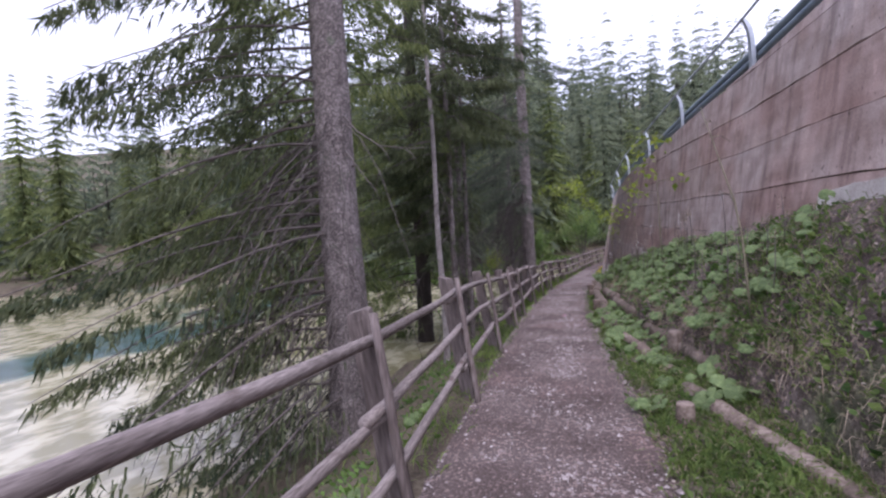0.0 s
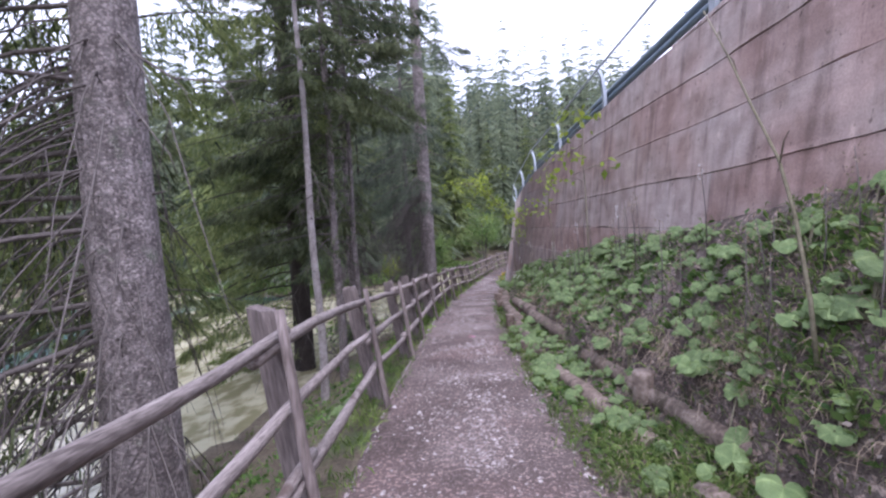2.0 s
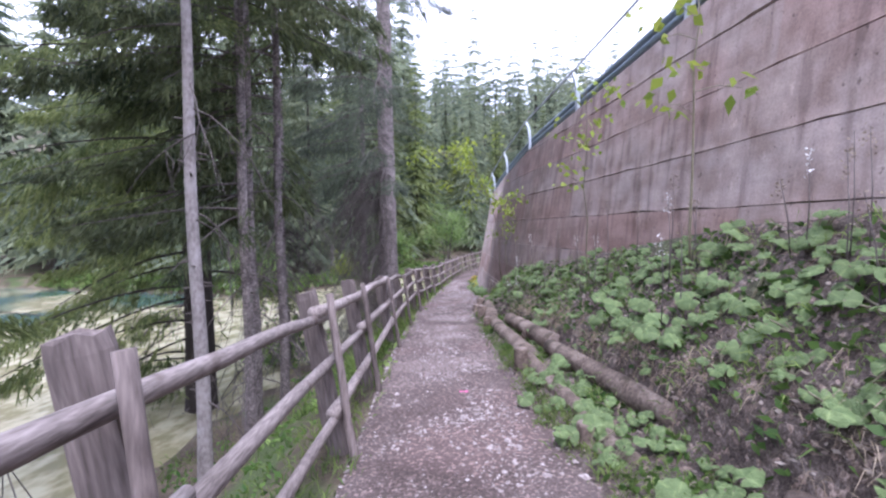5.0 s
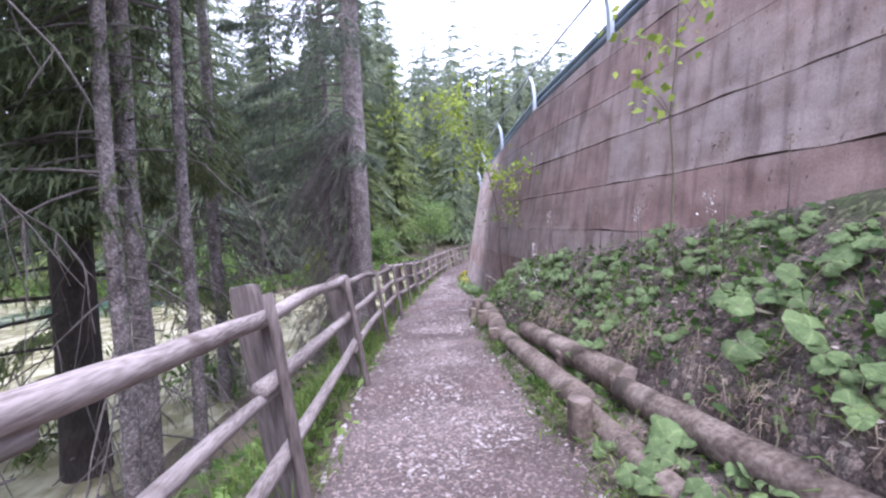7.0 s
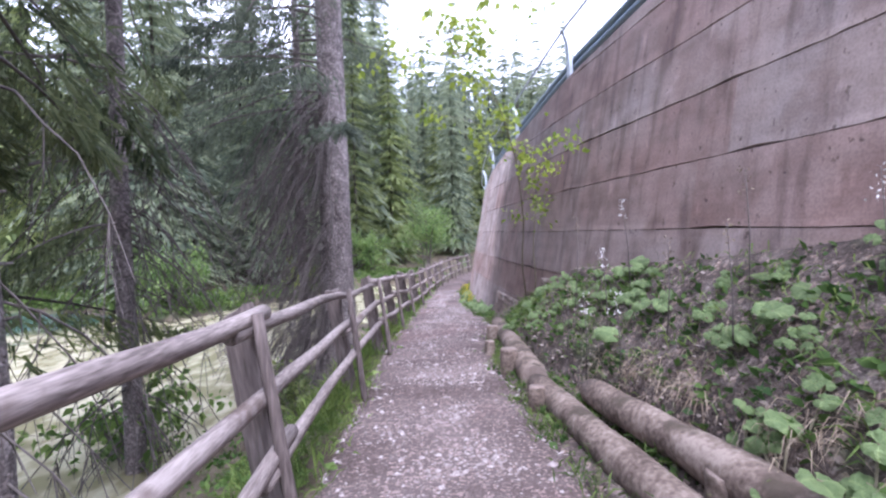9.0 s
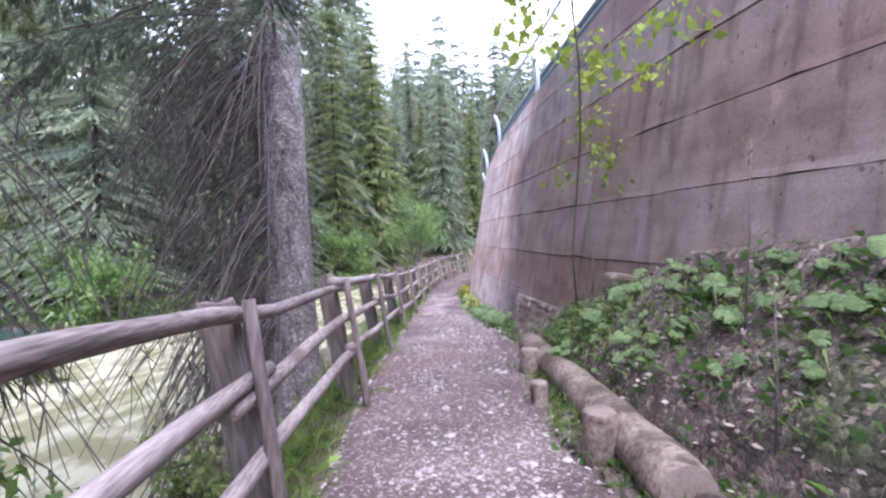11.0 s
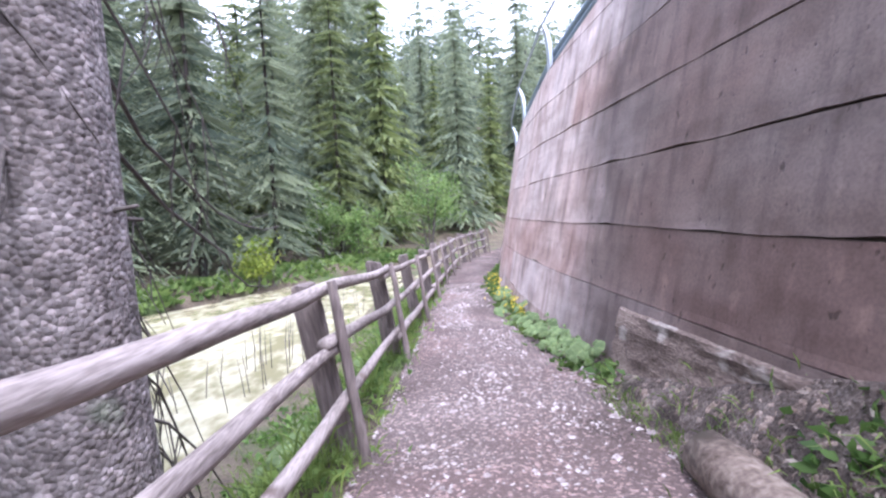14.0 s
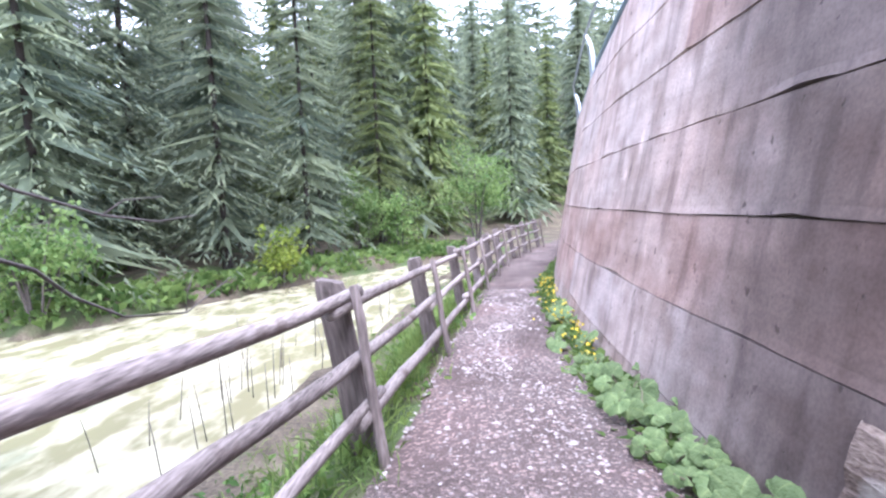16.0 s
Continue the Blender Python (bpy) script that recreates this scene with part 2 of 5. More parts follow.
add_dark_stretch(CONCRETE, 10.0, 23.0)
CONCRETE_CORE = surface("dark_joint_concrete", [(0.05, 0.04, 0.03), (0.09, 0.075, 0.055)], 3, 40, 0.95, 0.8, blotch=((0.05, 0.07, 0.02), 2.0, 0.6))
ROUGH_CONCRETE = surface("rough_footing_concrete", [(0.07, 0.052, 0.042), (0.15, 0.112, 0.093), (0.27, 0.215, 0.18)], 2.6, 34, 0.92, 0.9, stretch=(1, 0.8, 2.4), depth=0.02, blotch=((0.40, 0.36, 0.32), 3.0, 0.58, 1.6))
PALE = surface("pale_plaster", [(0.36, 0.33, 0.30), (0.55, 0.52, 0.48)], 5, 50, 0.9, 0.4)
RAILWOOD = surface("weathered_peeled_wood", [(0.095, 0.077, 0.069), (0.225, 0.19, 0.175), (0.36, 0.312, 0.292)], 9, 110, 0.78, 0.7, stretch=(1, 0.1, 1), depth=0.006, vary=0.15, blotch=((0.10, 0.072, 0.060), 3.5, 0.60))
POSTWOOD = surface("grey_split_wood", [(0.075, 0.06, 0.055), (0.15, 0.122, 0.112), (0.24, 0.20, 0.187)], 7, 60, 0.85, 0.7, stretch=(1, 1, 0.12), depth=0.008, vary=0.18)
LOGWOOD = surface("old_log_wood", [(0.065, 0.047, 0.037), (0.16, 0.122, 0.098), (0.28, 0.228, 0.19)], 4, 30, 0.9, 0.8, depth=0.015, blotch=((0.07, 0.055, 0.04), 3.5, 0.55))
CUTWOOD = surface("cut_log_end", [(0.16, 0.12, 0.10), (0.26, 0.21, 0.18)], 12, 60, 0.85, 0.4)
BARK = surface("spruce_bark", [(0.095, 0.08, 0.075), (0.19, 0.163, 0.155), (0.29, 0.255, 0.245)], 6, 26, 0.92, 0.6, stretch=(1.2, 1.2, 0.9), depth=0.016, blotch=((0.15, 0.155, 0.12), 4, 0.62))
add_cells(BARK, 46, (1.5, 1.48, 1.48), 0.75)
PALEBARK = surface("pale_thin_bark", [(0.16, 0.14, 0.13), (0.28, 0.25, 0.24), (0.36, 0.33, 0.32)], 5, 30, 0.9, 0.7, stretch=(1, 1, 0.6), depth=0.01)
DARKBARK = surface("dark_bark", [(0.028, 0.023, 0.02), (0.06, 0.05, 0.044)], 6, 26, 0.95, 1.0, stretch=(1.6, 1.6, 0.6), depth=0.03)
TWIG = surface("dry_twig", [(0.075, 0.063, 0.057), (0.165, 0.142, 0.13)], 8, 40, 0.9, 0.3)
STEEL = surface("galvanised_steel", [(0.36, 0.40, 0.44), (0.50, 0.54, 0.58)], 3, 30, 0.5, 0.1, metal=0.5, spec=0.5, depth=0.002)
BLUESTEEL = surface("blue_grey_painted_beam", [(0.13, 0.18, 0.22), (0.22, 0.28, 0.33)], 2, 30, 0.45, 0.1, metal=0.2, spec=0.5, depth=0.002)
ASPHALT = surface("asphalt", [(0.04, 0.04, 0.042), (0.065, 0.065, 0.068)], 4, 80, 0.9, 0.4)
NEEDLE = leafy("spruce_needles", (0.042, 0.062, 0.033), (0.175, 0.20, 0.092), 0.42, 0.9)
NEEDLE_LIGHT = leafy("young_spruce_needles", (0.065, 0.095, 0.036), (0.25, 0.29, 0.105), 0.45, 0.9)
NEEDLE_GREY = leafy("shaded_spruce_needles", (0.042, 0.058, 0.042), (0.145, 0.17, 0.11), 0.4, 0.9)
# distance haze is put into the colour: paler, greyer needles for far trees
NEEDLE_HAZED = leafy("hazed_far_spruce_needles", (0.10, 0.132, 0.098), (0.30, 0.34, 0.20), 0.5, 0.25)
LEAF = leafy("broad_leaf_green", (0.085, 0.155, 0.04), (0.25, 0.35, 0.10), 0.45, 1.0)
LEAF_YELLOW = leafy("fresh_maple_leaf", (0.14, 0.21, 0.03), (0.36, 0.42, 0.07), 0.45, 1.0)
FRESH = leafy("fresh_bush_leaf", (0.10, 0.18, 0.05), (0.28, 0.38, 0.13), 0.5, 1.0)
BUTTERBUR = leafy("butterbur_leaf", (0.085, 0.14, 0.05), (0.205, 0.28, 0.115), 0.3, 2.0, 0.6, 0.3)
GRASS = leafy("meadow_grass", (0.06, 0.105, 0.026), (0.20, 0.27, 0.07), 0.38, 0.8)
DRYGRASS = leafy("dry_grass", (0.17, 0.125, 0.085), (0.40, 0.33, 0.24), 0.2, 1.5)
LITTER = leafy("dead_leaves", (0.09, 0.068, 0.052), (0.42, 0.36, 0.31), 0.1, 6.0)
WEED = leafy("low_weeds", (0.04, 0.09, 0.022), (0.13, 0.22, 0.05), 0.35, 1.2)
STEM = surface("green_brown_stem", [(0.13, 0.115, 0.075), (0.23, 0.21, 0.14)], 8, 40, 0.8, 0.2)
YELLOW = surface("yellow_petals", [(0.65, 0.48, 0.03), (0.8, 0.62, 0.05)], 8, 40, 0.7, 0.1)
WHITE = surface("white_petals", [(0.62, 0.60, 0.58), (0.78, 0.76, 0.74)], 8, 40, 0.7, 0.1)


def pond_water():
    m, n, l = nodes_of("pond_water")
    p = n["Principled BSDF"]
    co = n.new("ShaderNodeTexCoord")
    big, small = n.new("ShaderNodeTexNoise"), n.new("ShaderNodeTexNoise")
    mp = n.new("ShaderNodeMapping")
    mp.inputs["Scale"].default_value = (1.0, 0.55, 1.0)
    l.new(co.outputs["Object"], mp.inputs["Vector"])
    for tex, sc in ((big, 0.22), (small, 2.6)):
        tex.inputs["Scale"].default_value, tex.inputs["Detail"].default_value = sc, 6
        l.new(mp.outputs["Vector"], tex.inputs["Vector"])
    ramp = n.new("ShaderNodeValToRGB")
    e = ramp.color_ramp.elements
    e[0].position, e[0].color = 0.34, (0.06, 0.12, 0.12, 1)
    e[1].position, e[1].color = 0.43, (0.45, 0.42, 0.29, 1)
    e2 = e.new(0.385)
    e2.color = (0.22, 0.25, 0.18, 1)
    sep = n.new("ShaderNodeSeparateXYZ")
    l.new(co.outputs["Object"], sep.inputs["Vector"])
    near = n.new("ShaderNodeMapRange")
    near.inputs["From Min"].default_value, near.inputs["From Max"].default_value = -16, -6
    near.inputs["To Min"].default_value, near.inputs["To Max"].default_value = -0.08, 0.12
    l.new(sep.outputs["X"], near.inputs["Value"])
    deep = n.new("ShaderNodeMath")
    l.new(big.outputs["Fac"], deep.inputs[0])
    l.new(near.outputs["Result"], deep.inputs[1])
    l.new(deep.outputs[0], ramp.inputs["Fac"])
    r2 = n.new("ShaderNodeValToRGB")
    r2.color_ramp.elements[0].position, r2.color_ramp.elements[1].position = 0.42, 0.6
    r2.color_ramp.elements[0].color, r2.color_ramp.elements[1].color = (0.50, 0.49, 0.40, 1), (1, 1, 1, 1)
    l.new(small.outputs["Fac"], r2.inputs["Fac"])
    mul = n.new("ShaderNodeMixRGB")
    mul.blend_type = "MULTIPLY"
    mul.inputs["Fac"].default_value = 1.0
    l.new(ramp.outputs["Color"], mul.inputs["Color1"])
    l.new(r2.outputs["Color"], mul.inputs["Color2"])
    l.new(mul.outputs["Color"], p.inputs["Base Color"])
    p.inputs["Roughness"].default_value = 0.16
    p.inputs["Specular IOR Level"].default_value = 0.5
    rip = n.new("ShaderNodeTexNoise")
    rip.inputs["Scale"].default_value = 5.0
    l.new(co.outputs["Object"], rip.inputs["Vector"])
    bp = n.new("ShaderNodeBump")
    bp.inputs["Strength"].default_value, bp.inputs["Distance"].default_value = 0.25, 0.02
    l.new(rip.outputs["Fac"], bp.inputs["Height"])
    l.new(bp.outputs["Normal"], p.inputs["Normal"])
    return m


WATER = pond_water()


# ---- plan of the place, as functions of the distance y along the path ----
def table(*pairs):
    ys, vs = [p[0] for p in pairs], [p[1] for p in pairs]
    return lambda y: np.interp(y, ys, vs)


path_z = table((-12, 0.5), (0, 0.09), (7.15, -0.28), (8.6, -0.36), (13.5, -0.62), (15.4, -0.75), (19, -0.92), (21.5, -1.02), (23.7, -1.15), (33, -1.45), (42, -1.5), (60, -1.5))
path_left = table((-12, -1.0), (0, -1.02), (3.4, -1.12), (8, -1.35), (13, -1.42), (16, -1.35), (19, -1.22), (22, -0.86), (24, -0.7), (28, -0.25), (33, 0.45), (37, 1.6), (42, 3.8), (60, 13))
path_right = table((-12, 0.6), (0, 0.58), (5, 0.52), (7, 0.33), (9.5, 0.2), (11, 0.14), (13, 0.1), (17, 0.12), (18.5, 0.36), (20, 0.58), (22, 0.56), (25, 0.6), (28, 0.85), (33, 1.75), (37, 3.2), (42, 5.8), (60, 16))
wall_foot_x = table((-12, 2.2), (0, 2.2), (5, 2.05), (9, 1.9), (12, 1.75), (13.8, 1.6), (15.6, 1.32), (17.5, 1.05), (19.5, 0.88), (21, 0.83), (23, 0.77), (25, 0.8), (27.5, 0.98), (30, 1.4), (33, 2.2), (37, 3.9), (42, 6.8), (60, 18))
wall_top_x = table((-12, 2.8), (0, 2.7), (5, 2.6), (8.2, 2.5), (11.8, 2.2), (15.6, 1.97), (18.8, 1.68), (22.3, 1.57), (25.2, 1.5), (27.5, 1.62), (30, 1.95), (33, 2.7), (37, 4.3), (42, 7.1), (60, 18.3))
wall_top_z = table((-12, 4.5), (0, 4.1), (8.2, 3.8), (11.8, 3.6), (15.6, 3.42), (18.8, 3.2), (22.3, 2.9), (25.2, 2.55), (27.5, 2.2), (33, 1.6), (42, 1.0), (60, 0.6))
bank_top_z = table((-12, 2.3), (0, 2.0), (5, 1.73), (8, 1.38), (10.6, 1.17), (13.5, 0.78), (14.3, 0.62), (16.3, 0.4), (17.2, 0.3), (18, 0.0), (19.9, -0.55), (21, -0.88), (22, -1.0), (23.7, -1.1), (33, -1.42), (42, -1.45), (60, -1.45))
fence_top_z = table((-12, 1.9), (0, 1.42), (2.48, 1.257), (4.9, 1.17), (7.3, 0.96), (9.5, 0.78), (11.18, 0.65), (13.47, 0.466), (15.85, 0.285), (17.54, 0.2), (20.05, 0.05), (22.1, -0.08), (24.2, -0.2), (30, -0.38), (42, -0.42))
bank_toe = table((0, 0.60), (3.2, 0.55), (5, 0.40), (7, 0.30), (9, 0.22), (20, 0.2))
near_shore = table((-30, -7), (0, -5.6), (5, -5.2), (11, -4.7), (14, -4.3), (20, -3.1), (23, -2.7), (28, -2.1), (33, -1.2), (37, -1.0))
far_shore = table((-62, 6), (-45, 30), (-28, 35), (-13, 30.5), (-9.5, 28.3), (-7, 32.5), (-3, 38.5), (0, 39))
WATER_Z = -2.1


def wall_x(y, z):
    base, top = path_z(y), wall_top_z(y)
    k = (z - base) / (top - base)
    return wall_foot_x(y) * (1 - k) + wall_top_x(y) * k


def hill(x, y):
    return 0.33 * min(110.0, max(0.0, y - 48)) + 0.05 * max(0.0, -63 - x) + 0.2 * max(0.0, x - 30) + 0.3 * max(0.0, -45 - y)


def left_z(x, y):
    """Height of the land to the left of the fence."""
    edge, shore, top = float(path_left(y)) - 0.35, float(near_shore(y)), float(path_z(y)) - 0.06
    wet = y - float(far_shore(x))
    rough = 0.10 * noise.noise((x * 0.9, y * 0.9, 0.0)) + 0.05 * noise.noise((x * 3, y * 3, 5.0))
    if x > shore - 0.4 and wet < 0:
        k = min(1.0, max(0.0, (edge - x) / max(0.3, edge - shore)))
        return top * (1 - k ** 0.8) + (WATER_Z + 0.04) * k ** 0.8 - 0.22 * math.sin(k * math.pi) + rough * min(1, 5 * k)
    if wet < 0 and x > -63:
        return WATER_Z - 0.5
    d = max(0.0, min(wet, 40) if x > -63 else 5)
    land = WATER_Z + 0.1 + 0.35 * min(d, 1.0) + 0.04 * d + rough
    if x > -4:
        k = min(1.0, max(0.0, (edge - x) / 5.0))
        land = top * (1 - k) + land * k
    return land + hill(x, y)


def bank_z(x, y):
    """Height of the planted bank between the path and the wall."""
    a, b = float(path_right(y)), float(wall_foot_x(y)) + 0.1
    g, top = float(path_z(y)), float(bank_top_z(y))
    u = min(1.0, max(0.0, (x - a) / max(0.1, b - a)))
    toe = float(bank_toe(y))
    prof = 0.05 * u / toe if u < toe else np.interp((u - toe) / (1 - toe), [0, 0.22, 0.29, 0.7, 1.0], [0.05, 0.11, 0.34, 0.74, 1.0])
    return g + (top - g) * prof + (0.05 * noise.noise((x * 2.2, y * 2.2, 2.0)) + 0.03 * noise.noise((x * 7, y * 7, 2.0))) * min(1, u * 6) * (1 - 0.6 * u)


def ground_z(x, y):
    if x < path_left(y) - 0.35:
        return left_z(x, y)
    if x < path_right(y):
        return float(path_z(y))
    return bank_z(x, y)


# ---- mesh helpers ----
def mesh_object(name, verts, faces, mats, smooth=False, parent=None, index=None):
    me = bpy.data.meshes.new(name)
    me.from_pydata([tuple(v) for v in verts], [], [tuple(f) for f in faces])
    for m in mats if isinstance(mats, (list, tuple)) else [mats]:
        me.materials.append(m)
    if smooth:
        me.polygons.foreach_set("use_smooth", [True] * len(me.polygons))
    if index is not None:
        me.polygons.foreach_set("material_index", index)
    me.update()
    ob = new(name, me)
    ob.parent = parent
    return tagged(ob, kind="stuff") if name in ("limbs", "dry_twigs", "stems", "stalks", "trunks") else ob


def same_mesh(name, me, parent, m):
    ob = new(name, me)
    ob.parent = parent
    ob.matrix_basis = m
    return ob


def holder(name, at=(0, 0, 0)):
    ob = new(name)
    ob.location = at
    return ob


class Tubes:
    """Gathers tapered tubes along lines into one mesh."""

    def __init__(self):
        self.v, self.f = [], []

    def add(self, points, radii, sides=6, rough=0.0, cap=True, rng=random):
        points = [Vector(p) for p in points]
        start = len(self.v)
        for i, p in enumerate(points):
            way = (points[min(i + 1, len(points) - 1)] - points[max(i - 1, 0)]).normalized()
            ref = Vector((0, 0, 1)) if abs(way.z) < 0.9 else Vector((1, 0, 0))
            u = way.cross(ref).normalized()
            w = way.cross(u)
            for k in range(sides):
                a = 2 * math.pi * k / sides
                r = radii[i] * (1 + rough * rng.uniform(-1, 1))
                self.v.append(p + u * (r * math.cos(a)) + w * (r * math.sin(a)))
        for i in range(len(points) - 1):
            for k in range(sides):
                a, b = start + i * sides + k, start + i * sides + (k + 1) % sides
                self.f.append((a, b, b + sides, a + sides))
        if cap:
            self.f.append(tuple(start + k for k in range(sides))[::-1])
            self.f.append(tuple(start + (len(points) - 1) * sides + k for k in range(sides)))
        return self

    def make(self, name, mat, parent=None, smooth=True):
        return mesh_object(name, self.v, self.f, mat, smooth, parent)


def blades(at, way, length, width, rng, bend=0.0, needle=False):
    """Narrow leaf-shaped quads (root, two sides, tip) or needle wedges, as arrays: one for each row of at."""
    n = len(at)
    rand = rng.normal(size=(n, 3))
    side = np.cross(way, rand)
    side /= np.linalg.norm(side, axis=1, keepdims=True) + 1e-9
    length, width = np.asarray(length).reshape(-1, 1), np.asarray(width).reshape(-1, 1)
    mid = at + way * length * 0.45
    tip = at + way * length
    tip[:, 2] -= bend * length[:, 0]
    if needle:
        v = np.stack([at + side * width / 2, tip, at - side * width / 2], axis=1).reshape(-1, 3)
        return v, np.arange(3 * n).reshape(-1, 3)
    v = np.stack([at, mid + side * width / 2, tip, mid - side * width / 2], axis=1).reshape(-1, 3)
    f = np.arange(4 * n).reshape(-1, 4)
    return v, f


def fast_object(name, v, f, mat, parent=None):
    """Quads from arrays, quickly."""
    me = bpy.data.meshes.new(name)
    me.vertices.add(len(v))
    me.vertices.foreach_set("co", np.asarray(v, dtype=np.float32).ravel())
    me.loops.add(f.size)
    me.loops.foreach_set("vertex_index", f.astype(np.int32).ravel())
    me.polygons.add(len(f))
    me.polygons.foreach_set("loop_start", np.arange(0, f.size, f.shape[1], dtype=np.int32))
    me.update(calc_edges=True)
    me.materials.append(mat)
    ob = new(name, me)
    ob.parent = parent
    return tagged(ob, kind="stuff")


# ---- ground, water, path ----
def build_ground():
    ys = np.concatenate([np.arange(-120, -12, 6), np.arange(-12, 1, 1.5), np.arange(1, 30, 0.3), np.arange(30, 46, 0.8), np.arange(46, 70, 1.0), np.arange(70, 400, 8)])
    left = np.concatenate([-np.arange(400, 70, -12), -np.arange(70, 24, -2.5), -np.arange(24, 6.2, -0.8)])
    right = [0.6, 3.0, 7.0, 14, 30, 60, 120, 250, 400]
    verts, faces, mats = [], [], []
    cols = 0
    for y in ys:
        e, r, w, t = float(path_left(y)) - 0.35, float(path_right(y)), float(wall_foot_x(y)) + 0.12, float(wall_top_x(y)) + 0.3
        row = [(x, y, left_z(x, y)) for x in left]
        row += [(x, y, left_z(x, y)) for x in np.linspace(-6.2, e, 18)]
        row += [(x, y, float(path_z(y)) - 0.03 + (hill(x, y))) for x in np.linspace(e + 0.2, r, 6)]
        row += [(x, y, bank_z(x, y) + hill(x, y)) for x in np.linspace(r + 0.04, w, 26)]
        top = float(wall_top_z(y)) - 0.12
        row += [(w + 0.12, y, float(bank_top_z(y)) - 0.2 + hill(w, y)), (t, y, top + hill(t, y))]
        row += [(t + d, y, top + 0.04 * min(d, 30) + hill(t + d, y)) for d in right]
        cols = len(row)
        verts += row
    n_left = len(left) + 18
    for i in range(len(ys) - 1):
        for k in range(cols - 1):
            a = i * cols + k
            faces.append((a, a + 1, a + 1 + cols, a + cols))
            mats.append(1 if n_left + 5 <= k < n_left + 34 else 0)
    return mesh_object("ground", verts, faces, [SOIL, BANK], True, index=mats)


ground = tagged(build_ground(), "dark forest soil with moss, grass and dead leaves", "ground", kind="structure")

water = mesh_object("water", [(-75, -60, WATER_Z), (3, -60, WATER_Z), (3, 46, WATER_Z), (-75, 46, WATER_Z)], [(0, 1, 2, 3)], WATER)
tagged(water, "shallow pond with pale yellow silt and teal deeps", "pond", kind="structure")


def build_path():
    verts, faces = [], []
    ys = np.arange(-12, 58, 0.18)
    n = 15
    for y in ys:
        a, b = float(path_left(y)), float(path_right(y))
        a += 0.07 * noise.noise((y * 1.3, 0, 7)) + 0.04 * noise.noise((y * 5, 0, 7))
        b += 0.06 + 0.13 * noise.noise((y * 1.1, 9, 7)) + 0.07 * noise.noise((y * 4.3, 9, 7))
        for k in range(n):
            u = k / (n - 1)
            x = a + (b - a) * u
            z = float(path_z(y)) + 0.012 + 0.02 * math.sin(math.pi * u) + 0.014 * noise.noise((x * 2, y * 2, 0)) + hill(x, y)
            verts.append((x, y, z - (0.03 if k in (0, n - 1) else 0)))
    for i in range(len(ys) - 1):
        for k in range(n - 1):
            q = i * n + k
            faces.append((q, q + 1, q + 1 + n, q + n))
    return mesh_object("path", verts, faces, GRAVEL, True)


tagged(build_path(), "footpath of trodden grey-pink gravel and soil", "path", kind="structure")


def build_chips(count, seed, size, name, label):
    """Loose pale stones, thickest along the middle and the right of the path."""
    rng = np.random.default_rng(seed)
    y = 1.2 + 27 * rng.random(count) ** 0.95
    u = np.clip(rng.normal(0.6, 0.30, count), 0.02, 1.10)
    x = path_left(y) + (path_right(y) - path_left(y)) * u
    s = size * (0.45 + rng.gamma(2.0, 0.35, count))
    a = rng.uniform(0, 6.28, count)
    base = np.array([(1, 0.1, 0), (0.0, 0.75, 0), (-0.9, 0.1, 0), (-0.1, -0.7, 0), (0.05, 0.0, 0.5)])
    v = np.repeat(base[None], count, 0) * (1 + 0.35 * rng.uniform(-1, 1, (count, 5, 3)))
    c, d = np.cos(a)[:, None], np.sin(a)[:, None]
    vx, vy = v[:, :, 0] * c - v[:, :, 1] * d, v[:, :, 0] * d + v[:, :, 1] * c
    z = path_z(y) + 0.02 * np.sin(np.pi * u) + 0.008
    tilt = rng.uniform(-0.25, 0.25, count)[:, None]
    out = np.stack([vx * s[:, None] + x[:, None], vy * s[:, None] + y[:, None], v[:, :, 2] * s[:, None] + vx * s[:, None] * tilt + z[:, None]], axis=2).reshape(-1, 3)
    tri = np.array([(0, 1, 4), (1, 2, 4), (2, 3, 4), (3, 0, 4)])
    f = (tri[None] + 5 * np.arange(count)[:, None, None]).reshape(-1, 3)
    tagged(fast_object(name, out, f, STONE), label, "gravel", kind="stuff")


build_chips(21000, 3, 0.0125, "gravel", "loose pale stone chips strewn over the path")
build_chips(700, 4, 0.019, "stone_chips", "larger pale stones lying on the path")


# ---- retaining wall ----
JOINTS = (-1.5, -0.93, -0.37, 0.20, 0.78, 1.37, 1.98, 2.57, 3.15, 3.73, 4.3, 4.9)


